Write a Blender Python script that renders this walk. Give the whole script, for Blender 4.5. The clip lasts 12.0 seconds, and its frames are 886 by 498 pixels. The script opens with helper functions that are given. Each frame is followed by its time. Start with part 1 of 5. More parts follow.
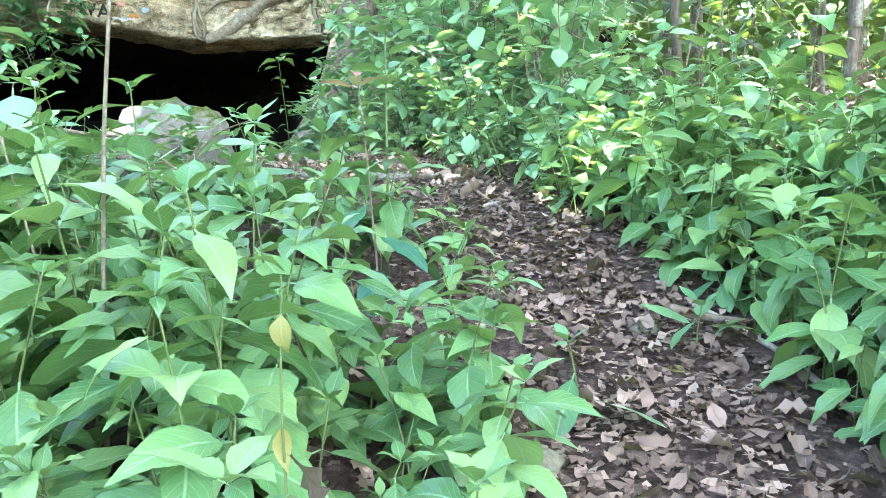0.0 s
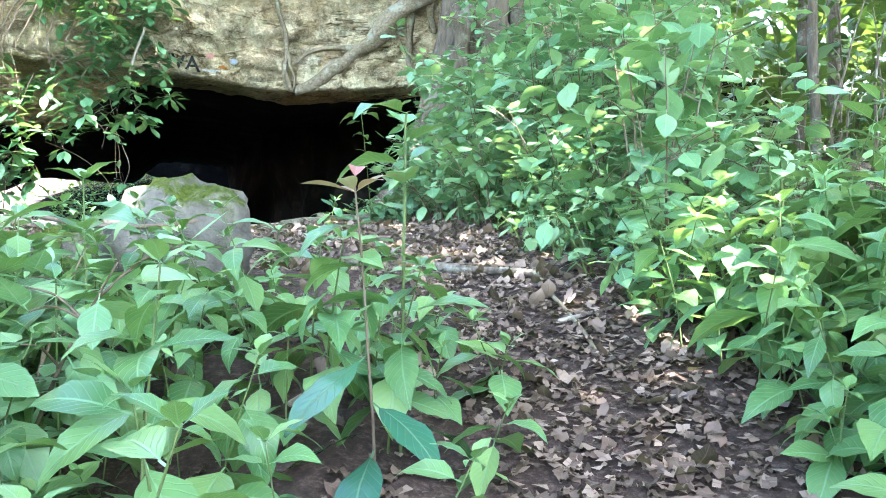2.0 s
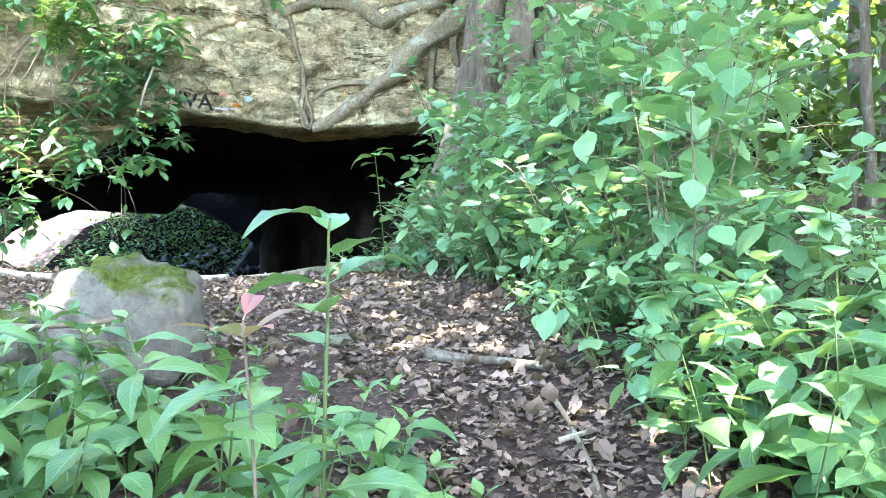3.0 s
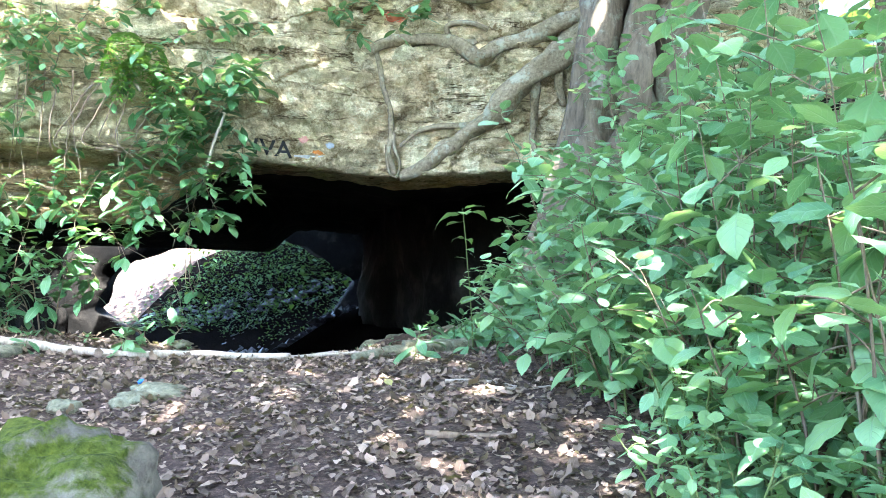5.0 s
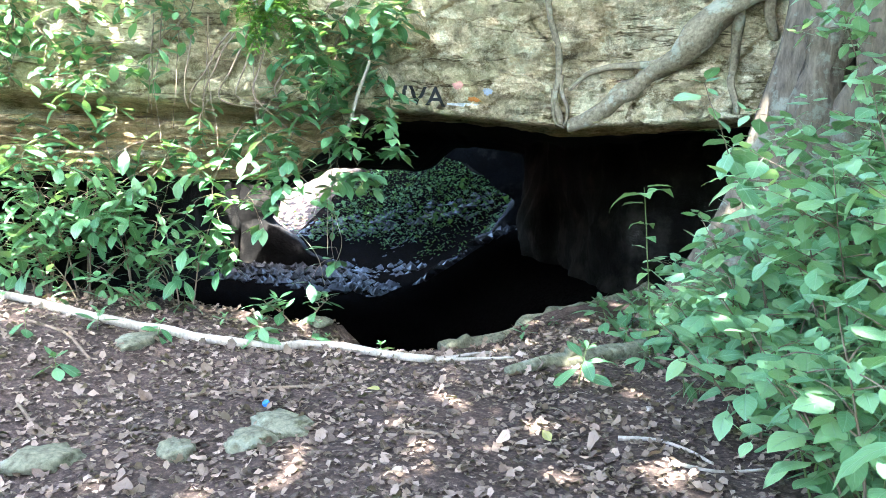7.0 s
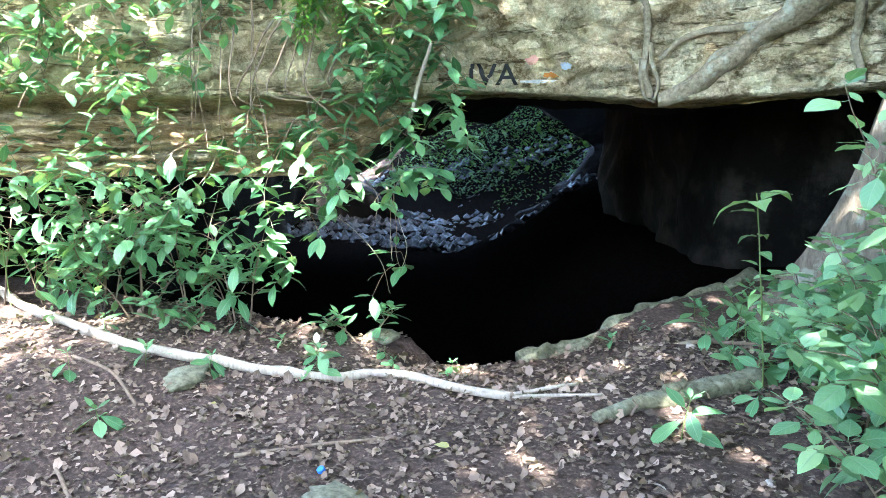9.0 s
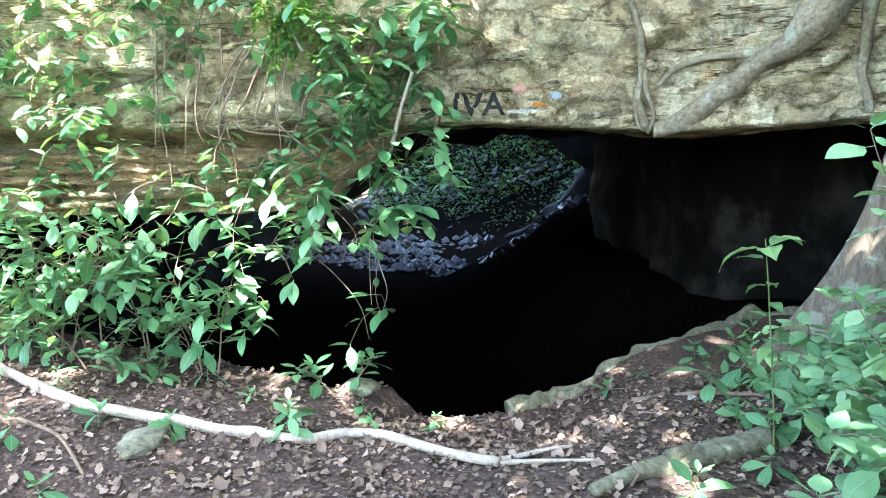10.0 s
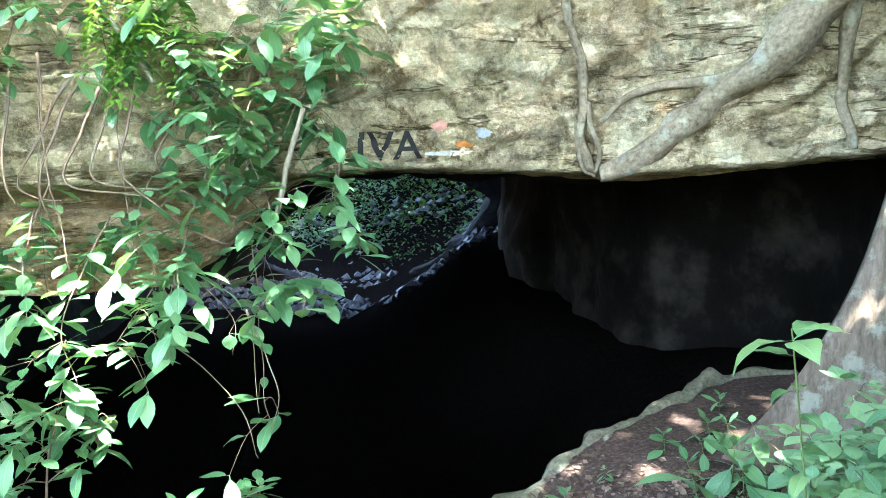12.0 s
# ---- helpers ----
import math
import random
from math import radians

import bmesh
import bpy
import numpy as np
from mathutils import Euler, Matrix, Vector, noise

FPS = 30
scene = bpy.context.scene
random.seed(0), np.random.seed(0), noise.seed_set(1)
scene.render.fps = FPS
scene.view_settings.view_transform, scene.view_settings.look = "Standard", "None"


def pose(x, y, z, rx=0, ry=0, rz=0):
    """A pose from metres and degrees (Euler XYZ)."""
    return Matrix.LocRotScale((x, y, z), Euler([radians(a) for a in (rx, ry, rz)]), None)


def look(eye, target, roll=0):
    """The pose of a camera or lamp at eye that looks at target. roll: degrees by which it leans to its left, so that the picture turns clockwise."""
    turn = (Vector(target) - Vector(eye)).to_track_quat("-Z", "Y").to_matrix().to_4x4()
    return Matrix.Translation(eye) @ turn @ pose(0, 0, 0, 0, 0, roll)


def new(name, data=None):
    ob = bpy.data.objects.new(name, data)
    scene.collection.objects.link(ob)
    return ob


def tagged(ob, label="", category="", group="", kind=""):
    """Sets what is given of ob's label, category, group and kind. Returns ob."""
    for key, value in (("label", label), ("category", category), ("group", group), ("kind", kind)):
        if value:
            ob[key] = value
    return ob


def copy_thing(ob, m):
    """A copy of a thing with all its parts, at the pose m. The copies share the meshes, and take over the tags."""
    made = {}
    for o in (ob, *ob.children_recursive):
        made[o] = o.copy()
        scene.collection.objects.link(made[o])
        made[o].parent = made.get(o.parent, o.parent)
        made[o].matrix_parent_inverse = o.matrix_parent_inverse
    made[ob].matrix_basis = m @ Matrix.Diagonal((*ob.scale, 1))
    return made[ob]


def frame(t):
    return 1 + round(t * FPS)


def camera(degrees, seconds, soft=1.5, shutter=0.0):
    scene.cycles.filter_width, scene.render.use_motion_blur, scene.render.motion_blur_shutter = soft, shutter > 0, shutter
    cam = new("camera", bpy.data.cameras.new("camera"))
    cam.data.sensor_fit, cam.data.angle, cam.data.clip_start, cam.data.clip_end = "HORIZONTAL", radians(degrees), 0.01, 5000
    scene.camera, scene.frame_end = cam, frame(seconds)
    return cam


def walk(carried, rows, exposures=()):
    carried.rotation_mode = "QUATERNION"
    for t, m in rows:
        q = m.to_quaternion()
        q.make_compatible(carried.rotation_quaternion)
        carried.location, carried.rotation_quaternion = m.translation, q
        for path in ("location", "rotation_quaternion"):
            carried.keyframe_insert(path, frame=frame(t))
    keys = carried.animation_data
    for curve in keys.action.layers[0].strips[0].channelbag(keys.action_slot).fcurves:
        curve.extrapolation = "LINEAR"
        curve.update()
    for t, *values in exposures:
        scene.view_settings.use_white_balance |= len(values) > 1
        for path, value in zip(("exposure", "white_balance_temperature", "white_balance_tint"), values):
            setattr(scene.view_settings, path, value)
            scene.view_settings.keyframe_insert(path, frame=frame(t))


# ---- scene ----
cam = camera(58.9, 12.0, soft=0.9)
METRES, EYE, TILT, LEAN, TURN = 6.6, 1.15, -5.0, 2.5, 0.0
ROWS = [
    (0.0, 0.0, 0.0, 0.0, -0.0, 0.0, -0.0),
    (0.5, 0.0121, 0.028, 0.0161, 1.54, 0.64, -0.2),
    (1.0, 0.0318, 0.0581, 0.0208, 3.5, 1.33, -0.46),
    (1.5, 0.044, 0.0872, 0.0371, 6.08, 2.25, -1.02),
    (2.0, 0.0291, 0.1328, 0.0504, 8.18, 2.78, -1.82),
    (2.5, 0.0368, 0.1697, 0.0652, 9.82, 3.14, -1.89),
    (3.0, 0.0492, 0.2134, 0.0939, 11.27, 4.28, -1.9),
    (5.0, 0.0273, 0.3743, 0.1607, 19.13, 6.09, -3.52),
    (5.5, 0.0068, 0.4107, 0.1822, 22.23, 4.04, -3.78),
    (6.0, 0.0029, 0.4474, 0.2076, 25.88, 1.53, -4.01),
    (6.5, -0.0046, 0.4725, 0.2349, 29.18, -0.55, -4.66),
    (7.0, -0.0355, 0.4956, 0.2609, 30.78, -2.19, -5.39),
    (9.0, -0.0903, 0.5816, 0.333, 36.36, -7.37, -3.43),
    (9.5, -0.1096, 0.6029, 0.3476, 35.77, -6.84, -3.18),
    (10.0, -0.1208, 0.6347, 0.353, 35.65, -6.11, -3.21),
    (10.5, -0.1343, 0.6579, 0.352, 35.01, -4.84, -3.09),
    (11.0, -0.1883, 0.6912, 0.3578, 32.62, -3.73, -2.49),
    (11.5, -0.218, 0.72, 0.3713, 30.02, -3.62, -1.9),
    (12.0, -0.2346, 0.7816, 0.3797, 28.17, -3.87, -1.82),
]
EXPOSURES = [(0.0, 4.5, 5950, 8), (0.7, 4.35, 5900, 8), (3.0, 4.4, 5800, 9), (5.0, 4.3, 5700, 8), (7.0, 4.3, 5700, 7), (9.5, 4.2, 5750, 7), (10.5, 4.3, 5800, 8), (11.5, 4.25, 5850, 8), (12.0, 4.55, 5900, 8)]
walk(cam, [(t, pose(0, 0, EYE, TILT, LEAN, TURN) @ pose(METRES * x, METRES * y, METRES * z, 90 + pitch, roll, yaw)) for t, x, y, z, yaw, pitch, roll in ROWS], EXPOSURES)

# ---- world, sun ----
SUN_WAY = Vector((0.42, -0.50, 1.15)).normalized()
world = bpy.data.worlds.new("sky")
scene.world = world
world.use_nodes = True
wn = world.node_tree.nodes
sky = wn.new("ShaderNodeTexSky")
sky.sky_type = "NISHITA"
sky.sun_disc = False
sky.sun_elevation = math.asin(SUN_WAY.z)
sky.sun_rotation = math.atan2(SUN_WAY.x, SUN_WAY.y)
sky.air_density, sky.dust_density = 1.0, 2.5
wn["Background"].inputs["Strength"].default_value = 0.15
world.node_tree.links.new(sky.outputs[0], wn["Background"].inputs["Color"])
sun = new("sun", bpy.data.lights.new("sun", "SUN"))
sun.data.energy, sun.data.angle, sun.data.color = 5.0, radians(0.6), (1.0, 0.95, 0.86)
sun.matrix_world = look(SUN_WAY * 40, (0, 0, 0))


# ---- materials ----
class Nodes:
    """A small hand for node materials."""

    def __init__(self, name, rough=0.8, spec=0.3):
        self.mat = bpy.data.materials.new(name)
        self.mat.use_nodes = True
        self.tree = self.mat.node_tree
        self.bsdf = self.tree.nodes["Principled BSDF"]
        self.bsdf.inputs["Roughness"].default_value = rough
        self.bsdf.inputs["Specular IOR Level"].default_value = spec

    def add(self, kind):
        return self.tree.nodes.new(kind)

    def link(self, a, b):
        self.tree.links.new(a, b)

    def noise(self, scale, detail=6.0, rough=0.6, stretch=None, space="Object"):
        co = self.add("ShaderNodeNewGeometry").outputs["Position"] if space == "World" else self.add("ShaderNodeTexCoord").outputs[space]
        if stretch:
            mp = self.add("ShaderNodeMapping")
            mp.inputs["Scale"].default_value = stretch
            self.link(co, mp.inputs["Vector"])
            co = mp.outputs[0]
        n = self.add("ShaderNodeTexNoise")
        n.inputs["Scale"].default_value, n.inputs["Detail"].default_value, n.inputs["Roughness"].default_value = scale, detail, rough
        self.link(co, n.inputs["Vector"])
        return n.outputs["Fac"]

    def ramp(self, fac, stops):
        r = self.add("ShaderNodeValToRGB")
        els = r.color_ramp.elements
        while len(els) < len(stops):
            els.new(0.5)
        for e, (at, col) in zip(els, stops):
            e.position = at
            e.color = (*col, 1) if len(col) == 3 else (col[0],) * 3 + (1,)
        self.link(fac, r.inputs[0])
        return r.outputs[0]

    def mix(self, fac, a, b, blend="MIX"):
        m = self.add("ShaderNodeMix")
        m.data_type, m.blend_type = "RGBA", blend
        for sock, v in ((m.inputs[0], fac), (m.inputs[6], a), (m.inputs[7], b)):
            if isinstance(v, (int, float)):
                sock.default_value = v
            elif isinstance(v, tuple):
                sock.default_value = (*v, 1)
            else:
                self.link(v, sock)
        return m.outputs[2]

    def math(self, op, a, b=0.0, c=0.0):
        m = self.add("ShaderNodeMath")
        m.operation = op
        for sock, v in zip(m.inputs, (a, b, c)):
            if isinstance(v, (int, float)):
                sock.default_value = v
            else:
                self.link(v, sock)
        return m.outputs[0]

    def color(self, out):
        self.link(out, self.bsdf.inputs["Base Color"])
        return self

    def bump(self, height, strength=0.5, distance=0.02):
        b = self.add("ShaderNodeBump")
        b.inputs["Strength"].default_value, b.inputs["Distance"].default_value = strength, distance
        self.link(height, b.inputs["Height"])
        self.link(b.outputs[0], self.bsdf.inputs["Normal"])
        return self


def chance(n):
    """A random number that differs from object to object and from leaf to leaf."""
    return n.math("FRACT", n.math("ADD", n.add("ShaderNodeObjectInfo").outputs["Random"], n.add("ShaderNodeNewGeometry").outputs["Random Per Island"]))


def leaf_material(name, dark, mid, light, rib, rough=0.42, through_light=0.35, veins=9.0, wear=0.5):
    n = Nodes(name, rough, 0.45)
    tone = n.ramp(chance(n), [(0.0, dark), (0.5, mid), (1.0, light)])
    blotch = n.noise(14.0, 4.0, 0.6, space="World")
    tone = n.mix(n.math("MULTIPLY", n.ramp(blotch, [(0.45, (0.0,)), (0.75, (1.0,))]), 0.45 * wear), tone, light)
    spots = n.noise(60.0, 2.0, 0.5, space="World")
    tone = n.mix(n.math("MULTIPLY", n.ramp(spots, [(0.68, (0.0,)), (0.74, (1.0,))]), 0.5 * wear), tone, (0.16, 0.11, 0.03))
    sep = n.add("ShaderNodeSeparateXYZ")
    n.link(n.add("ShaderNodeTexCoord").outputs["UV"], sep.inputs[0])
    off = n.math("ABSOLUTE", n.math("SUBTRACT", sep.outputs[0], 0.5))
    mid_rib = n.ramp(off, [(0.012, (1.0,)), (0.045, (0.0,))])
    wave = n.math("SINE", n.math("MULTIPLY", n.math("SUBTRACT", sep.outputs[1], n.math("MULTIPLY", off, 0.55)), veins * 6.283))
    side = n.math("POWER", n.math("MAXIMUM", wave, 0.0), 8.0)
    lines = n.math("MAXIMUM", mid_rib, n.math("MULTIPLY", side, 0.4))
    tone = n.mix(n.math("MULTIPLY", lines, 0.6), tone, rib)
    n.color(tone)
    n.bump(n.math("ADD", n.math("MULTIPLY", lines, -1.0), n.math("MULTIPLY", blotch, 0.6)), 0.45, 0.004)
    trans = n.add("ShaderNodeBsdfTranslucent")
    n.link(n.mix(0.5, tone, (0.30, 0.42, 0.04)), trans.inputs["Color"])
    both = n.add("ShaderNodeMixShader")
    both.inputs[0].default_value = through_light
    n.link(n.bsdf.outputs[0], both.inputs[1])
    n.link(trans.outputs[0], both.inputs[2])
    n.link(both.outputs[0], n.tree.nodes["Material Output"].inputs["Surface"])
    return n.mat


M_HERB = leaf_material("herb leaf", (0.055, 0.14, 0.045), (0.12, 0.25, 0.085), (0.23, 0.36, 0.12), (0.28, 0.44, 0.24), 0.30, 0.28, 9.0, 0.9)
M_BUSH = leaf_material("bush leaf", (0.10, 0.23, 0.11), (0.19, 0.36, 0.165), (0.31, 0.47, 0.21), (0.31, 0.46, 0.27), 0.34, 0.32, 7.0, 0.9)
M_VINE = leaf_material("vine leaf", (0.05, 0.145, 0.055), (0.085, 0.21, 0.085), (0.17, 0.31, 0.13), (0.22, 0.36, 0.17), 0.33, 0.24)
M_FERN = leaf_material("fern leaf", (0.09, 0.22, 0.02), (0.13, 0.29, 0.03), (0.19, 0.36, 0.05), (0.25, 0.4, 0.1))
M_GLOSSY = leaf_material("dark glossy leaf", (0.03, 0.115, 0.07), (0.045, 0.15, 0.085), (0.07, 0.18, 0.09), (0.18, 0.3, 0.16), 0.25, 0.2, 8.0)
# Leaf colours lowered to put shade on the greenery beyond the cave
M_SHADE = leaf_material("shade-darkened leaf", (0.03, 0.09, 0.02), (0.05, 0.14, 0.03), (0.09, 0.18, 0.04), (0.1, 0.18, 0.06), 0.7, 0.2)
M_PINK = leaf_material("young pink leaf", (0.36, 0.10, 0.11), (0.42, 0.15, 0.15), (0.36, 0.24, 0.18), (0.42, 0.3, 0.25), 0.4)
M_YELLOW = leaf_material("yellowed leaf", (0.26, 0.24, 0.06), (0.34, 0.30, 0.09), (0.40, 0.36, 0.13), (0.4, 0.36, 0.24), 0.5)
M_FAR = leaf_material("forest leaf", (0.030, 0.065, 0.018), (0.055, 0.105, 0.024), (0.10, 0.155, 0.036), (0.11, 0.17, 0.06), 0.55, 0.22)
M_DEAD = leaf_material("dead leaf", (0.045, 0.028, 0.020), (0.14, 0.09, 0.064), (0.36, 0.26, 0.195), (0.2, 0.14, 0.1), 0.75, 0.1, 7.0, 0.8)


def rock_material():
    n = Nodes("weathered limestone", 0.9, 0.2)
    big = n.noise(0.8, 5.0, 0.6, space="World")
    beds = n.noise(1.5, 7.0, 0.7, (0.5, 0.5, 3.2), "World")
    fine = n.noise(26.0, 8.0, 0.75, space="World")
    grain = n.noise(90.0, 4.0, 0.7, space="World")
    stone = n.ramp(beds, [(0.28, (0.22, 0.16, 0.095)), (0.42, (0.36, 0.29, 0.18)), (0.55, (0.46, 0.41, 0.29)), (0.66, (0.52, 0.48, 0.38)), (0.8, (0.33, 0.27, 0.19))])
    stone = n.mix(n.math("MULTIPLY", n.ramp(big, [(0.45, (0.0,)), (0.60, (1.0,))]), 0.7), stone, (0.47, 0.41, 0.30))
    rust = n.noise(1.1, 6.0, 0.7, (1.0, 1.0, 1.6), "World")
    stone = n.mix(n.math("MULTIPLY", n.ramp(rust, [(0.54, (0.0,)), (0.66, (1.0,))]), 0.6), stone, (0.46, 0.29, 0.15))
    lichen = n.noise(3.4, 10.0, 0.8, space="World")
    stone = n.mix(n.math("MULTIPLY", n.ramp(lichen, [(0.52, (0.0,)), (0.57, (1.0,))]), 0.75), stone, (0.60, 0.62, 0.52))
    algae = n.noise(1.9, 9.0, 0.75, (1.0, 1.0, 0.7), "World")
    stone = n.mix(n.math("MULTIPLY", n.ramp(algae, [(0.50, (0.0,)), (0.60, (1.0,))]), 0.5), stone, (0.19, 0.23, 0.11))
    teal = n.noise(1.3, 8.0, 0.75, space="Object")
    stone = n.mix(n.math("MULTIPLY", n.ramp(teal, [(0.54, (0.0,)), (0.64, (1.0,))]), 0.5), stone, (0.27, 0.38, 0.31))
    pits = n.ramp(n.noise(8.0, 10.0, 0.8, space="World"), [(0.36, (0.0,)), (0.47, (1.0,))])
    stone = n.mix(1.0, stone, n.mix(pits, (0.16, 0.135, 0.10), (1.0, 1.0, 1.0)), "MULTIPLY")
    place = n.add("ShaderNodeSeparateXYZ")
    n.link(n.add("ShaderNodeNewGeometry").outputs["Position"], place.inputs[0])
    bed_top = n.math("LESS_THAN", n.math("ADD", place.outputs[2], n.math("MULTIPLY", beds, 0.12)), 3.12)
    stone = n.mix(n.math("MULTIPLY", bed_top, 0.85), stone, n.ramp(beds, [(0.3, (0.14, 0.085, 0.045)), (0.45, (0.42, 0.25, 0.11)), (0.54, (0.44, 0.30, 0.16)), (0.60, (0.36, 0.34, 0.29)), (0.7, (0.52, 0.40, 0.26))]))
    stone = n.mix(0.36, stone, n.ramp(fine, [(0.36, (0.07, 0.06, 0.035)), (0.5, (0.42, 0.38, 0.27)), (0.62, (0.85, 0.82, 0.70))]))
    stone = n.mix(0.18, stone, n.ramp(grain, [(0.35, (0.05, 0.04, 0.03)), (0.65, (0.85, 0.8, 0.68))]))
    seams = n.add("ShaderNodeTexVoronoi")
    seams.feature = "DISTANCE_TO_EDGE"
    seams.inputs["Scale"].default_value = 1.0
    bent = n.add("ShaderNodeVectorMath")
    bent.operation = "MULTIPLY_ADD"
    bent.inputs[1].default_value = (1.4, 1.4, 2.6)
    n.link(n.add("ShaderNodeNewGeometry").outputs["Position"], bent.inputs[0])
    n.link(n.math("MULTIPLY", lichen, 1.4), bent.inputs[2])
    n.link(bent.outputs[0], seams.inputs["Vector"])
    crack = n.ramp(n.math("ADD", seams.outputs["Distance"], n.math("MULTIPLY", n.math("SUBTRACT", rust, 0.5), 0.16)), [(0.0, (0.0,)), (0.035, (1.0,))])
    stone = n.mix(1.0, stone, n.mix(crack, (0.48, 0.42, 0.33), (1.0, 1.0, 1.0)), "MULTIPLY")
    layer = n.noise(1.0, 5.0, 0.6, (0.55, 0.55, 4.2), "World")
    split = n.ramp(n.math("ABSOLUTE", n.math("SUBTRACT", layer, 0.5)), [(0.0, (0.0,)), (0.014, (1.0,))])
    where = n.ramp(n.noise(1.7, 4.0, 0.6, space="World"), [(0.46, (0.0,)), (0.54, (1.0,))])
    split = n.math("MAXIMUM", split, where)
    flake = n.ramp(n.noise(5.5, 3.0, 0.5, (1.0, 1.0, 2.6), "World"), [(0.47, (0.0,)), (0.50, (1.0,))])
    stone = n.mix(1.0, stone, n.mix(split, (0.22, 0.18, 0.13), (1.0, 1.0, 1.0)), "MULTIPLY")
    stone = n.mix(1.0, stone, n.mix(flake, (0.84, 0.82, 0.76), (1.08, 1.07, 1.05)), "MULTIPLY")
    n.color(n.mix(1.0, stone, (1.42, 1.30, 1.08), "MULTIPLY"))
    n.bump(n.math("ADD", n.math("MULTIPLY", beds, 0.7), n.math("ADD", n.math("MULTIPLY", pits, 0.5), n.math("ADD", n.math("MULTIPLY", crack, 0.5), n.math("ADD", n.math("MULTIPLY", fine, 0.7), n.math("ADD", n.math("MULTIPLY", split, 0.5), n.math("MULTIPLY", flake, 0.25)))))), 1.0, 0.07)
    return n.mat


# The cliff's limestone again, near-black to paint in the cave's darkness
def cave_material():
    n = Nodes("shade-darkened limestone", 0.9, 0.15)
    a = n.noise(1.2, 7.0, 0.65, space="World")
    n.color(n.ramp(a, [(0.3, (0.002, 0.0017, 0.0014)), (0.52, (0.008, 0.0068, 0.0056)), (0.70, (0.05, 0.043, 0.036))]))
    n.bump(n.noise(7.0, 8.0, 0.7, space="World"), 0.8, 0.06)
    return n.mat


def ground_material():
    n = Nodes("forest soil", 0.95, 0.15)
    a, b = n.noise(1.4, 6.0, 0.65, space="World"), n.noise(34.0, 8.0, 0.75, space="World")
    soil = n.ramp(a, [(0.3, (0.050, 0.036, 0.030)), (0.55, (0.095, 0.066, 0.053)), (0.75, (0.14, 0.095, 0.072))])
    soil = n.mix(0.55, soil, n.ramp(b, [(0.35, (0.02, 0.015, 0.012)), (0.52, (0.10, 0.068, 0.054)), (0.66, (0.30, 0.215, 0.165))]))
    n.color(soil)
    n.bump(n.math("ADD", b, n.math("MULTIPLY", a, 0.5)), 1.0, 0.03)
    return n.mat


def bark_material(name, dark, light, stretch, rough=0.85, lichen=0.4):
    n = Nodes(name, rough, 0.2)
    g = n.noise(9.0, 8.0, 0.7, stretch)
    tone = n.ramp(g, [(0.3, dark), (0.7, light)])
    spots = n.noise(5.0, 6.0, 0.7, space="World")
    tone = n.mix(n.math("MULTIPLY", n.ramp(spots, [(0.54, (0.0,)), (0.62, (1.0,))]), lichen), tone, (0.42, 0.46, 0.36))
    n.color(tone)
    n.bump(g, 0.7, 0.015)
    return n.mat


def moss_rock_material():
    n = Nodes("mossy stone", 0.95, 0.15)
    g = n.noise(4.0, 8.0, 0.7, space="World")
    stone = n.ramp(n.noise(9.0, 8.0, 0.7, space="World"), [(0.3, (0.07, 0.062, 0.05)), (0.7, (0.26, 0.23, 0.18))])
    up = n.add("ShaderNodeSeparateXYZ")
    n.link(n.add("ShaderNodeNewGeometry").outputs["Normal"], up.inputs[0])
    fac = n.ramp(n.math("ADD", n.math("MULTIPLY", up.outputs[2], 0.25), g), [(0.62, (0.0,)), (0.72, (1.0,))])
    n.color(n.mix(fac, stone, n.ramp(n.noise(40.0, 4.0, 0.6, space="World"), [(0.3, (0.03, 0.045, 0.006)), (0.7, (0.11, 0.135, 0.02))])))
    n.bump(n.math("ADD", g, n.math("MULTIPLY", n.noise(60.0, 5.0, 0.7, space="World"), 0.5)), 0.9, 0.03)
    return n.mat


# Cave soil, blackened in colour to stand for the unlit interior
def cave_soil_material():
    n = Nodes("shade-blackened soil", 1.0, 0.0)
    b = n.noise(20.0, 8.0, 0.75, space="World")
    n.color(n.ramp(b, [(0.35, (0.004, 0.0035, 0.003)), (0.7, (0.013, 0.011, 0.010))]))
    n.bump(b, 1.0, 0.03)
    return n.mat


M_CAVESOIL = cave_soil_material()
M_ROCK, M_CAVE, M_SOIL, M_MOSSROCK = rock_material(), cave_material(), ground_material(), moss_rock_material()
M_BARK = bark_material("grey fig bark", (0.06, 0.046, 0.032), (0.21, 0.165, 0.115), (3.0, 3.0, 0.6), lichen=0.3)
M_ROOT = bark_material("root bark", (0.09, 0.07, 0.042), (0.33, 0.275, 0.18), (3.5, 3.5, 3.5), lichen=0.4)
M_TRUNK = bark_material("brown forest bark", (0.07, 0.055, 0.04), (0.20, 0.16, 0.115), (4.0, 4.0, 0.7))
M_STEM = bark_material("green stem", (0.09, 0.13, 0.04), (0.16, 0.20, 0.07), (3.0, 3.0, 1.0), lichen=0.05)
M_TWIG = bark_material("brown twig", (0.12, 0.085, 0.06), (0.26, 0.19, 0.13), (3.0, 3.0, 1.0), lichen=0.1)
M_PALE = bark_material("barkless pale wood", (0.26, 0.21, 0.16), (0.50, 0.43, 0.34), (6.0, 6.0, 1.5), 0.7, 0.1)
M_LOG = bark_material("mossy grey crust", (0.06, 0.058, 0.036), (0.24, 0.23, 0.15), (3.0, 3.0, 3.0), lichen=0.22)


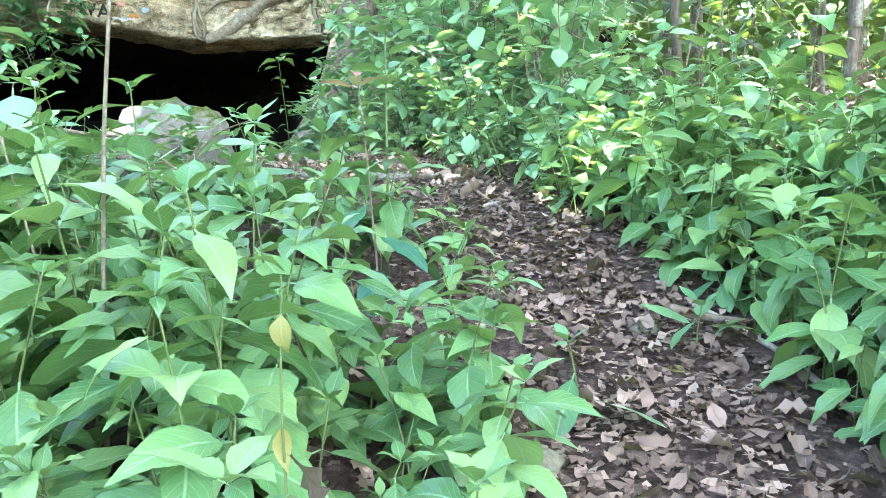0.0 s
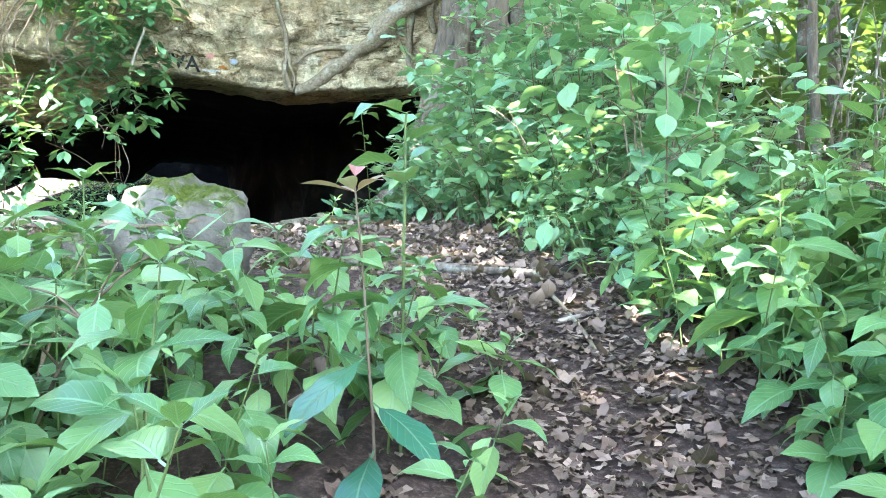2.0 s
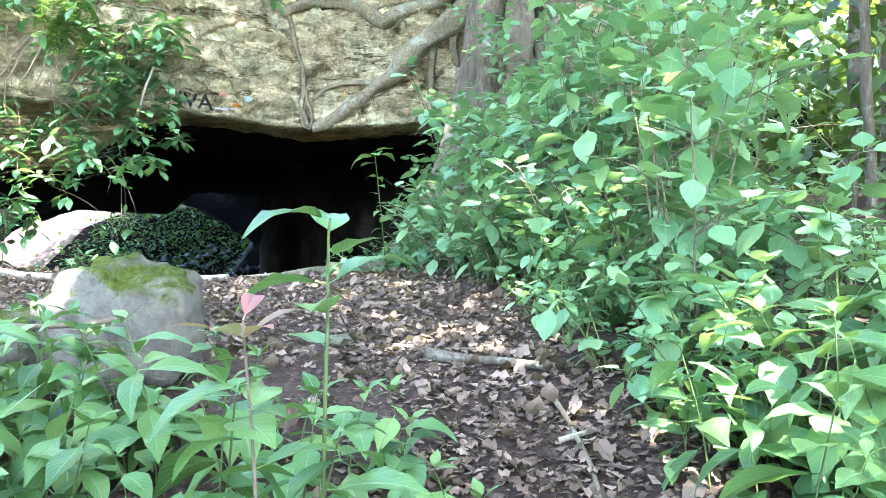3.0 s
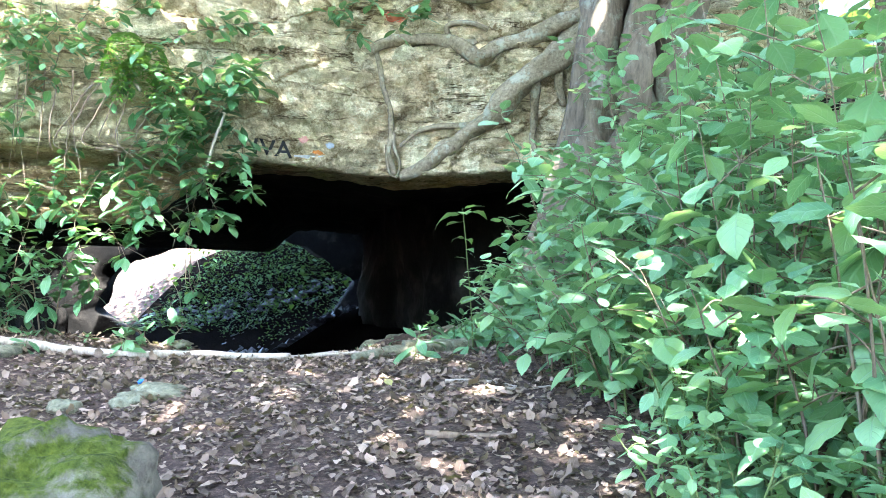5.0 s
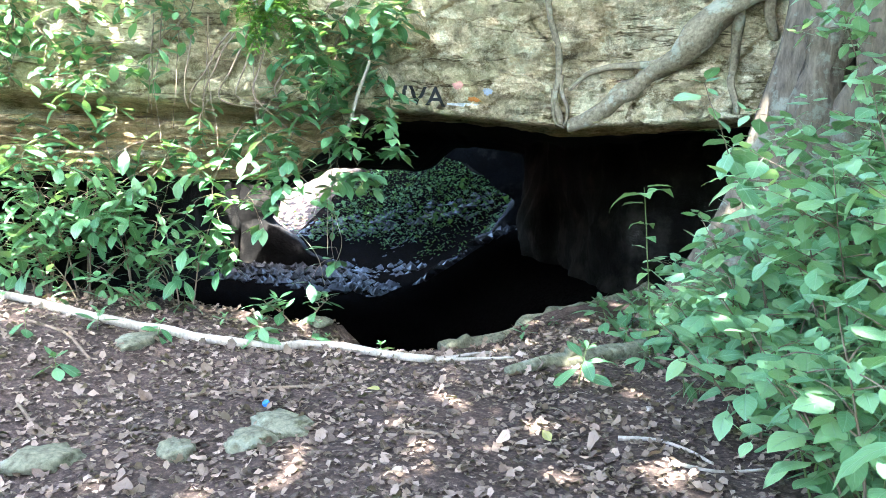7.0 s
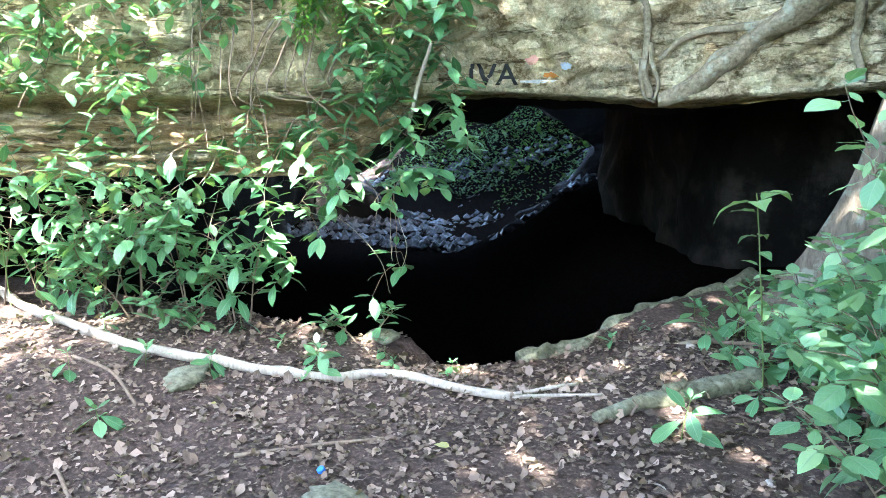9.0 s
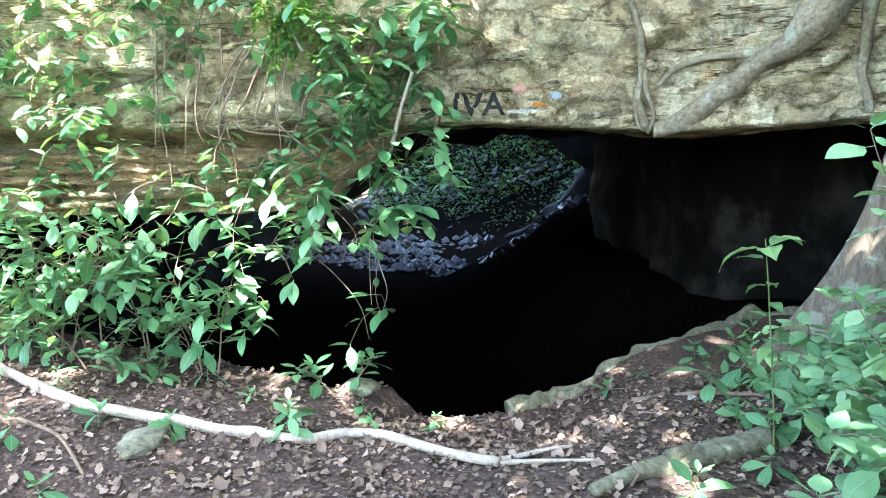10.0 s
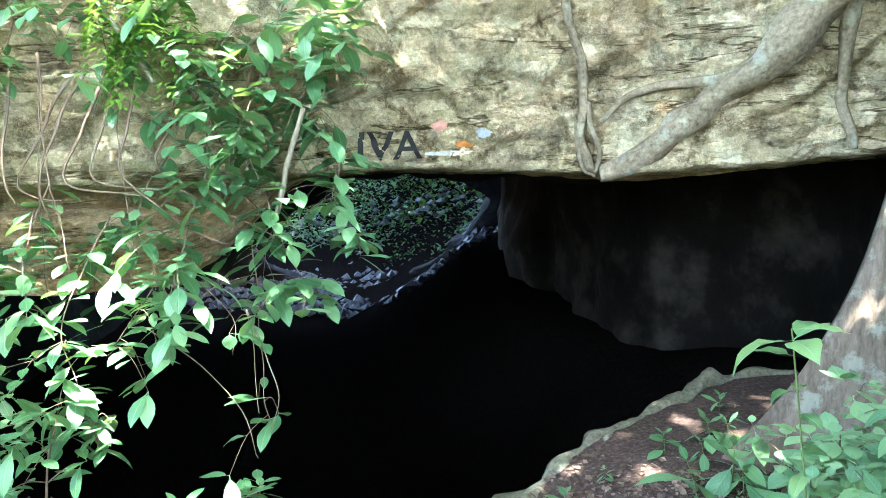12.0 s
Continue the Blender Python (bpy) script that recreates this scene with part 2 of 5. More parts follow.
# Rubble stone with some sheen, darkened in colour for the shaded far slope
def dim_stone_material():
    n = Nodes("shade-darkened rubble", 0.45, 0.6)
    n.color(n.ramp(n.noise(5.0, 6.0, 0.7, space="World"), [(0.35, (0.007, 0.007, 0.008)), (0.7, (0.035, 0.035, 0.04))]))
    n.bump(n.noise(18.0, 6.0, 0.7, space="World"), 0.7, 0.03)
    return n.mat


M_DIMSTONE = dim_stone_material()


def paint(name, col):
    n = Nodes(name, 0.8, 0.2)
    n.color(n.ramp(n.noise(40.0, 5.0, 0.7, space="World"), [(0.3, tuple(c * 0.6 for c in col)), (0.7, col)]))
    return n.mat


# ---- geometry helpers ----
class Shape:
    """Collects vertices, faces and leaf coordinates of one mesh."""

    def __init__(self):
        self.v, self.f, self.uv, self.n = [], [], [], 0

    def put(self, verts, faces, uvs=None, m=None):
        verts = np.asarray(verts, float)
        if m is not None:
            a = np.array(m)
            verts = verts @ a[:3, :3].T + a[:3, 3]
        self.v.append(verts)
        self.f.extend([tuple(i + self.n for i in face) for face in faces])
        if uvs is not None:
            self.uv.append(np.asarray(uvs, float))
        self.n += len(verts)

    def mesh(self, name, mat, smooth=True):
        me = bpy.data.meshes.new(name)
        v = np.concatenate(self.v)
        me.from_pydata(v.tolist(), [], self.f)
        if self.uv and sum(len(u) for u in self.uv) == len(v):
            uv = np.concatenate(self.uv)
            idx = np.empty(len(me.loops), dtype=np.int32)
            me.loops.foreach_get("vertex_index", idx)
            me.uv_layers.new(name="leaf").data.foreach_set("uv", uv[idx].astype(np.float32).ravel())
        me.materials.append(mat)
        if smooth:
            me.polygons.foreach_set("use_smooth", [True] * len(me.polygons))
        me.update()
        return me


def part(name, shape, mat, parent=None, label="", smooth=True):
    ob = new(name, shape if isinstance(shape, bpy.types.Mesh) else shape.mesh(name, mat, smooth))
    if parent:
        ob.parent = parent
    return tagged(ob, label) if label else ob


def leaf_blade(length, width, rows=6, cols=2, droop=0.5, fold=0.25, wide_at=0.42, tip=1.0, wavy=0.0, stalk=0.12, seed=0):
    """One leaf along +y from its stalk, folded at the rib and bent down towards the tip."""
    rng = random.Random(seed)
    verts, uvs, faces = [], [], []
    ph = rng.uniform(0, 6)
    y = z = 0.0
    ang = 0.15
    step = length / rows
    for i in range(rows + 1):
        t = i / rows
        k = t / wide_at if t < wide_at else (1 - t) / (1 - wide_at)
        w = width * 0.5 * (math.sin(k * math.pi / 2) ** (0.85 if t < wide_at else tip)) if 0 < t < 1 else width * 0.012
        for j in range(-cols, cols + 1):
            u = j / cols
            wob = wavy * width * math.sin(t * 17 + ph + u * 1.3) * abs(u)
            verts.append((u * w, y + stalk * length, z + abs(u) * w * fold + wob - 0.10 * w * u * u))
            uvs.append((0.5 + 0.5 * u, t))
        ang -= droop / rows * (0.6 + t)
        y += step * math.cos(ang)
        z += step * math.sin(ang)
    n = 2 * cols + 1
    for i in range(rows):
        for j in range(n - 1):
            a = i * n + j
            faces.append((a, a + 1, a + 1 + n, a + n))
    s = len(verts)
    t0 = length * 0.012
    verts += [(-t0, 0, 0), (t0, 0, 0), (t0, stalk * length * 1.05, 0), (-t0, stalk * length * 1.05, 0)]
    uvs += [(0.5, 0)] * 4
    faces.append((s, s + 1, s + 2, s + 3))
    return verts, faces, uvs


def tube(shape, pts, radii, sides=7, rough=0.0, seed=0):
    """A tapered tube through the points."""
    pts = [Vector(p) for p in pts]
    rings, faces = [], []
    side = None
    for i, p in enumerate(pts):
        d = (pts[min(i + 1, len(pts) - 1)] - pts[max(i - 1, 0)]).normalized()
        if side is None:
            side = d.orthogonal().normalized()
        side = (side - d * side.dot(d)).normalized()
        up = d.cross(side)
        r = radii[i] if isinstance(radii, (list, tuple)) else radii
        for k in range(sides):
            a = 2 * math.pi * k / sides
            rr = r * (1 + rough * noise.noise(p * 3 + Vector((math.cos(a), math.sin(a), seed)) * 1.3))
            rings.append(p + (side * math.cos(a) + up * math.sin(a)) * rr)
    for i in range(len(pts) - 1):
        for k in range(sides):
            k2 = (k + 1) % sides
            faces.append((i * sides + k, i * sides + k2, (i + 1) * sides + k2, (i + 1) * sides + k))
    faces.append(tuple(reversed(range(sides))))
    faces.append(tuple(range((len(pts) - 1) * sides, len(pts) * sides)))
    shape.put([tuple(v) for v in rings], faces, [(0.5, 0)] * len(rings))


def bend(pts, n=6, wobble=0.0, seed=0):
    """A smooth line through the points, n steps to a stretch."""
    pts = [Vector(p) for p in pts]
    out = []
    for i in range(len(pts) - 1):
        p0, p1, p2, p3 = pts[max(i - 1, 0)], pts[i], pts[i + 1], pts[min(i + 2, len(pts) - 1)]
        for k in range(n):
            t = k / n
            q = 0.5 * ((2 * p1) + (p2 - p0) * t + (2 * p0 - 5 * p1 + 4 * p2 - p3) * t * t + (3 * p1 - p0 - 3 * p2 + p3) * t ** 3)
            out.append(q + noise.noise_vector(q * 4 + Vector((seed * 3.7, 0, 0))) * wobble)
    return out + [pts[-1]]


def taper(a, b, n):
    return [a + (b - a) * i / (n - 1) for i in range(n)]


def smooth01(a, b, x):
    t = min(1.0, max(0.0, (x - a) / (b - a)))
    return t * t * (3 - 2 * t)


def line_at(x, table):
    """A value on a broken line of (x, value)."""
    if x <= table[0][0]:
        return table[0][1]
    for (a, u), (b, v) in zip(table, table[1:]):
        if x <= b:
            return u + (v - u) * (x - a) / (b - a)
    return table[-1][1]


# ---- ground ----
SLOPE = [(-40, -4.0), (-6, -1.3), (-1, -0.15), (0, 0.05), (1.0, 0.36), (2.15, 0.58), (3.3, 0.87), (4.3, 1.11), (5.2, 1.25), (6.5, 1.37), (8.0, 1.42), (12.0, 1.42), (30, 2.6), (80, 6.0), (400, 8.0)]
RIM = [(-14, 6.4), (-7.5, 7.6), (-5.4, 7.75), (-4.6, 7.95), (-4.3, 8.0), (-4.12, 8.3), (-3.9, 8.45), (-3.6, 8.65), (-3.4, 8.9), (-3.2, 9.4), (-2.9, 10.1), (-2.65, 10.9), (-2.35, 11.6), (-1.5, 12.1), (4, 16)]
PATH = [(-2, 0.35), (1.0, 0.5), (2.1, 0.56), (3.3, 0.38), (4.2, 0.06), (5.2, -0.45), (6.0, -1.1)]


def ground_height(x, y):
    z = line_at(y - 0.10 * max(0.0, x), SLOPE)
    z += 0.13 * smooth01(0.7, 3.0, x) * min(3.0, x) + 0.10 * max(0.0, min(x, 30) - 3.0)
    z += 0.14 * smooth01(-3.6, -5.4, x) * smooth01(9.0, 6.5, y) * 2.0
    z += 0.10 * smooth01(0.5, 0.9, abs(x - line_at(y, PATH))) * smooth01(5.0, 4.0, y)
    z += 0.03 * noise.noise((x * 1.1, y * 1.1, 0.3)) + 0.012 * noise.noise((x * 5, y * 5, 1.3)) + 0.006 * noise.noise((x * 14, y * 14, 2.3))
    z -= 0.24 * smooth01(7.45, 8.45, y) * smooth01(10.1, 9.0, y) * smooth01(-4.15, -3.85, x) * smooth01(-2.35, -3.1, x)
    into = (y - line_at(x, RIM) + 0.06 * noise.noise((x * 2.3, 4.1, 0.0)) + 0.05 * noise.noise((x * 7, 1.1, 0.0))) * 0.8
    if into > 0 and y < 60:
        wide = smooth01(-1.9, -3.4, x)
        from_wall = line_at(y, [(8, -1.4), (12, -1.7), (13.5, -2.6), (14.6, -4.4), (17.2, -6.3), (21, -8.6), (25, -9.8)]) - x
        floor = 1.2 - 0.15 * smooth01(0.0, 0.4, into) * wide - 1.7 * smooth01(0.5, 3.8, from_wall)
        floor += 0.12 * noise.noise((x * 0.8, y * 0.8, 5.0))
        far = smooth01(24.0, 36.0, y + 0.25 * (x + 14))
        floor = floor * (1 - far) + (4.6 + 0.5 * noise.noise((x * 0.5, y * 0.5, 2.0))) * far
        cave = smooth01(0.0, 0.22, into) * smooth01(60, 45, y)
        right = smooth01(0.8, -0.6, x + 0.45 * max(0.0, y - 16))
        z = z * (1 - cave * right) + floor * cave * right
    return z


def spread(lo, hi, step, far, grow=1.28):
    vals = list(np.arange(lo, hi + step, step))
    a, s = lo, step
    while a > -far:
        s *= grow
        a -= s
        vals.insert(0, a)
    a, s = vals[-1], step
    while a < far:
        s *= grow
        a += s
        vals.append(a)
    return vals


def build_ground():
    xs, ys = spread(-6.5, 3.5, 0.055, 700), spread(-1.0, 12.5, 0.055, 700)
    g = Shape()
    verts = [(x, y, ground_height(x, y)) for y in ys for x in xs]
    w = len(xs)
    g.put(verts, [(j * w + i, j * w + i + 1, (j + 1) * w + i + 1, (j + 1) * w + i) for j in range(len(ys) - 1) for i in range(w - 1)])
    ob = part("ground", g, M_SOIL)
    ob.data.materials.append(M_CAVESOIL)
    # faces past the rim and on the far slope take the shade-blackened soil
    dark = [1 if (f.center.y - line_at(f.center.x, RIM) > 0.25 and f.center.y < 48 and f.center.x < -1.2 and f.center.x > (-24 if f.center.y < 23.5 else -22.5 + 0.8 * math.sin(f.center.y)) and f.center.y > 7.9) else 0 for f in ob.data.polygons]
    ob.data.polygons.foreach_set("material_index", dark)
    tagged(ob, "dark forest soil sloping up to a bare terrace before a cave", "ground", kind="structure")


build_ground()

# ---- the cliff with its cave ----
FACE = [(-17, -3.5), (-12, 1.0), (-9, 4.2), (-6.6, 6.6), (-5.2, 7.9), (-4.4, 8.9), (-3.6, 9.7), (-3.0, 10.15), (-1.57, 10.5), (-0.6, 10.7), (0.6, 11.4), (1.5, 13.2), (2.0, 16), (2.2, 20)]
INTO = Vector((-0.45, 0.89, 0)).normalized()
OUT = Vector((0.45, -0.89, 0))


def lip_height(x):
    return line_at(x, [(-17, 3.5), (-6.4, 3.24), (-5.0, 3.17), (-4.0, 3.19), (-3.4, 3.14), (-2.8, 3.06), (-2.2, 3.08), (-1.6, 3.13), (0, 3.2), (2, 3.2)])


def build_cliff():
    line = bend([(x, y, 0) for x, y in FACE], 34)
    g, rows = Shape(), []
    for p in line:
        lip, band = lip_height(p.x), smooth01(-4.35, -4.95, p.x)
        low = lip - 0.05 - 0.57 * band
        # the unseen rear top is raised so the slab shades the far slope
        prof = [(16.5, 12.0), (12, 11.0), (8, 9.6), (5, 8.4), (3, 7.7), (1.8, 7.2), (1.1, 6.7)]
        prof += [(0.7 - 0.7 * smooth01(6.7, 4.6, z), z) for z in np.linspace(6.6, lip + 0.45, 84)]
        prof += [(0.02 * smooth01(lip + 0.45, lip + 0.1, z), z) for z in np.linspace(lip + 0.42, lip + 0.04, 15)]
        prof += [(0.02, lip + 0.02), (0.05, lip), (0.11, lip - 0.015), (0.20, lip - 0.02), (0.34, lip - 0.03)]
        prof += [(0.42 + 0.18 * band, lip - 0.04 - 0.03 * band), (0.40 + 0.18 * band, lip - 0.05 - 0.09 * band), (0.36 - 0.06 * band, lip - 0.05 - 0.10 * band)]
        prof += [(0.36 - band * (0.09 - 0.07 * math.sin(k * 1.9) - 0.003 * k), lip - 0.05 - 0.10 * band - 0.45 * band * k / 18) for k in range(1, 19)]
        prof += [(0.36, low + 0.0), (0.5, low + 0.01), (0.75, low + 0.0), (1.1, low - 0.04), (1.6, low - 0.05), (2.4, low + 0.1), (3.5, low + 0.15), (5, low + 0.2), (7, low + 0.3), (10, low + 0.3), (13, low + 0.2), (16, low + 0.3), (16.5, low + 1.5), (16.5, 12.0)]
        rows.append([p + INTO * o + Vector((0, 0, z)) for o, z in prof])
    w = len(rows[0])
    verts = []
    for i, row in enumerate(rows):
        for k, q in enumerate(row):
            n1 = noise.noise(q * 0.55) * 0.30 + noise.noise(q * 1.5) * 0.12
            bed = q.z + 0.12 * noise.noise(Vector((q.x * 0.5, q.y * 0.5, 0)))
            step = noise.noise(Vector((3.1, 7.7, bed * 5.5))) * 0.05 + noise.noise(Vector((q.x * 1.6, q.y * 1.6, bed * 9))) * 0.05
            chip = noise.noise(q * 4) * 0.04 + noise.noise(q * 9) * 0.022 + noise.noise(q * 21) * 0.012
            near, where = noise.voronoi(Vector((q.x * 1.5, q.y * 1.5, q.z * 2.9)) + noise.noise_vector(q * 2.5) * 0.3)
            crack = 0.07 * noise.cell(where[0] * 7.0) - 0.05 * max(0.0, 1 - (near[1] - near[0]) * 9)
            calm = 0.55 + 0.45 * smooth01(3.2, 4.0, q.z)
            outward = (n1 * calm + step + chip + crack) * (1 if q.z > 2.2 else 0.4)
            deep = (q - (row[0] - INTO * 16.5)).dot(INTO) > 1.0
            verts.append(q + (Vector((0, 0, 0.35 * n1 + chip)) if deep else OUT * outward + Vector((0, 0, chip * 0.5))))
    faces = [(i * w + k, (i + 1) * w + k, (i + 1) * w + k + 1, i * w + k + 1) for i in range(len(rows) - 1) for k in range(w - 1)]
    g.put([tuple(v) for v in verts], faces)
    ob = part("rock_cliff", g, M_ROCK)
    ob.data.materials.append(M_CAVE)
    # ceiling faces behind the lip get the copy darkened for shade
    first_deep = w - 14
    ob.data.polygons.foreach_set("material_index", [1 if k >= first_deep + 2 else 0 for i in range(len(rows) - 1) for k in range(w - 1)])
    tagged(ob, "pale weathered limestone cliff overhanging a dark cave mouth", "cliff", kind="structure")


def rock_sheet(name, line, low, high, mat, label, seed, rough=0.35, steps=40):
    """An uneven upright rock wall along a line."""
    pts, g = bend([(*p, 0) for p in line], 14), Shape()
    verts = []
    for p in pts:
        for k in range(steps + 1):
            q = Vector((p.x, p.y, low + (high - low) * k / steps))
            d = noise.noise_vector(q * 0.5 + Vector((seed, 0, 0))) * rough + noise.noise_vector(q * 1.7) * rough * 0.35 + noise.noise_vector(q * 5) * rough * 0.1
            verts.append(tuple(q + d))
    w = steps + 1
    back = len(verts)
    verts += [(x + 0.8, y + 0.3, z) for x, y, z in verts]
    faces = [(i * w + k, (i + 1) * w + k, (i + 1) * w + k + 1, i * w + k + 1) for i in range(len(pts) - 1) for k in range(steps)]
    faces += [tuple(back + i for i in reversed(f)) for f in faces]
    g.put(verts, faces)
    tagged(part(name, g, mat), label, "cave wall", kind="structure")


def build_cave():
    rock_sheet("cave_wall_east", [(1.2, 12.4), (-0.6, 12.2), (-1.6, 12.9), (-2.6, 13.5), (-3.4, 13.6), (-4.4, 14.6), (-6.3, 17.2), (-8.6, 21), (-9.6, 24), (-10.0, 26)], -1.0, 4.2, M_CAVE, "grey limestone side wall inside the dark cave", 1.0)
    # unseen west wall, added to keep daylight out of the cave
    rock_sheet("cave_wall_west", [(-11.5, 2.0), (-13, 8), (-16, 14), (-20, 20), (-23, 25)], -1.5, 4.6, M_CAVE, "limestone wall deep inside the cave, coloured dark for shade", 4.0)
    # the rear wall round the far opening
    g, n, m = Shape(), 90, 16
    mid = Vector((-15.3, 24.4, 1.5))
    verts = []
    for k in range(n):
        a = 2 * math.pi * k / n
        c, s = math.cos(a), math.sin(a)
        edge = 1.08 / (abs(c) ** 1.35 + abs(s) ** 1.35) ** (1 / 1.35) * (1 + 0.14 * noise.noise(Vector((c * 1.6, s * 1.6, 3))) + 0.07 * noise.noise(Vector((c * 5, s * 5, 6))))
        for j in range(m):
            r = edge + (j - 2) * 0.28 if j > 2 else edge
            depth = (2 - j) * 0.5 if j < 2 else 0.0
            q = mid + Vector((4.7 * r * c - 0.3 * r * s, 0, 2.2 * r * s + 0.35 * r * c)) + INTO * depth
            verts.append(tuple(q + noise.noise_vector(q * 0.9) * 0.3))
    faces = [(k * m + j, k * m + j + 1, ((k + 1) % n) * m + j + 1, ((k + 1) % n) * m + j) for k in range(n) for j in range(m - 1)]
    g.put(verts, faces)
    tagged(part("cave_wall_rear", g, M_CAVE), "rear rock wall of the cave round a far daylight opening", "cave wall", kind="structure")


build_cliff()
build_cave()
CLIFF = bpy.data.objects["rock_cliff"]
bpy.context.view_layer.update()
WALK = [Vector((0.0, 0.0)), Vector((0.21, 0.39)), Vector((0.2, 0.9)), Vector((0.35, 1.46)), Vector((0.3, 2.1)), Vector((0.22, 2.55)), Vector((0.07, 3.06)), Vector((-0.17, 3.41)), Vector((-0.51, 4.02)), Vector((-0.71, 4.38)), Vector((-1.16, 4.75)), Vector((-1.46, 5.36))]


def from_walk(x, y):
    return min((Vector((x, y)) - p).length for p in WALK)


def on_face(x, z, out=0.0, y0=4.0):
    """The place on the cliff's face at x and z, moved a little out of it."""
    hit, place, normal, _ = CLIFF.ray_cast(Vector((x, y0, z)), Vector((0, 1, 0)))
    return place + OUT * out if hit else Vector((x, 10.3, z))


# ---- plants ----
def blades(count, length, width, rows, cols, seed, **more):
    return [leaf_blade(length * (0.88 + 0.12 * (k % 3)), width * (0.9 + 0.1 * (k % 2)), rows, cols, droop=0.35 + 0.28 * k, seed=seed + k, **more) for k in range(count)]


HERB_BLADES = blades(4, 0.185, 0.094, 7, 2, 10, fold=0.30, wide_at=0.38, tip=1.25, wavy=0.035)
HERB_FAR_BLADES = blades(4, 0.185, 0.094, 4, 1, 10, fold=0.30, wide_at=0.38, tip=1.25)
BUSH_FOLIAGE_BLADES = [leaf_blade(0.13 + 0.012 * k, 0.10 + 0.008 * (k % 2), 5, 1, droop=0.1 + 0.2 * k, fold=0.08, wide_at=0.4, tip=0.9, stalk=0.25, seed=20 + k) for k in range(4)]
BUSH_BLADES = [leaf_blade(0.13 + 0.012 * k, 0.10 + 0.008 * (k % 2), 6, 2, droop=0.1 + 0.2 * k, fold=0.08, wide_at=0.4, tip=0.9, wavy=0.03, stalk=0.25, seed=20 + k) for k in range(4)]
BROAD_BLADES = blades(3, 0.25, 0.20, 7, 3, 30, fold=0.12, wide_at=0.38, tip=0.9, wavy=0.03, stalk=0.25)
SHRUB_BLADES = [leaf_blade(0.165 + 0.015 * k, 0.082 + 0.006 * (k % 2), 6, 1, droop=0.15 + 0.2 * k, fold=0.14, wide_at=0.52, tip=0.85, wavy=0.02, seed=40 + k) for k in range(4)]
FAR_BLADES = blades(3, 0.17, 0.085, 4, 1, 50, fold=0.2)
CROWN_BLADES = blades(3, 0.30, 0.19, 3, 1, 60, fold=0.15)
FERN_BLADES = blades(3, 0.075, 0.032, 4, 1, 70, fold=0.1)
LITTER_BLADES = [leaf_blade(0.085, 0.056, 4, 1, droop=d, fold=f, wavy=0.16, seed=80 + k, stalk=0.12, wide_at=0.5, tip=0.7) for k, (d, f) in enumerate([(1.2, 0.4), (-1.0, 0.25), (0.6, -0.4), (2.0, 0.2), (0.2, 0.5)])]
DEAD_BLADES = [leaf_blade(0.085, 0.056, 6, 2, droop=d, fold=f, wavy=0.16, seed=80 + k, stalk=0.12, wide_at=0.5, tip=0.7) for k, (d, f) in enumerate([(1.2, 0.4), (-1.0, 0.25), (0.6, -0.4), (2.0, 0.2), (0.2, 0.5)])]


def leaf_turn(p, azimuth, lift, size=1.0, roll=0.0):
    return Matrix.Translation(p) @ Matrix.Rotation(azimuth, 4, "Z") @ Matrix.Rotation(lift, 4, "X") @ Matrix.Rotation(roll, 4, "Y") @ Matrix.Scale(size, 4)


def herb_plan(rng, height):
    """An upright herb: pairs of long leaves up a stem."""
    stems, leaves = [], []
    for s in range(rng.choice((1, 1, 2))):
        h = height * (1 - 0.3 * s)
        lean = Vector((rng.uniform(-0.16, 0.16), rng.uniform(-0.16, 0.16), 0)) * h * 2
        base = Vector((rng.uniform(-0.03, 0.03), rng.uniform(-0.03, 0.03), -0.03))
        line = bend([base, base + lean * 0.3 + Vector((0, 0, h * 0.5)), base + lean + Vector((0, 0, h))], 4)
        stems.append((line, taper(0.0045, 0.002, len(line))))
        nodes = max(4, int(h / 0.085))
        turn = rng.uniform(0, 6.28)
        for k in range(nodes):
            t = 0.22 + 0.78 * (k + 1) / nodes
            p = line[min(len(line) - 1, int(t * (len(line) - 1) + 0.5))]
            size = (0.55 + 0.75 * math.sin(math.pi * min(1, 0.15 + t * 0.78))) * (0.5 if k == nodes - 1 else 1) * rng.uniform(0.8, 1.2)
            turn += 1.57 + rng.uniform(-0.3, 0.3)
            for a in (0, math.pi):
                if rng.random() < 0.9:
                    leaves.append((leaf_turn(p, turn + a + rng.uniform(-0.35, 0.35), rng.uniform(-0.85, 0.25) + 0.6 * (t - 0.5), size, rng.uniform(-0.5, 0.5)), rng.randrange(4)))
        for a in range(3):
            leaves.append((leaf_turn(line[-1], turn + a * 2.1, rng.uniform(0.3, 0.8), rng.uniform(0.35, 0.6), 0), rng.randrange(2)))
    return stems, leaves


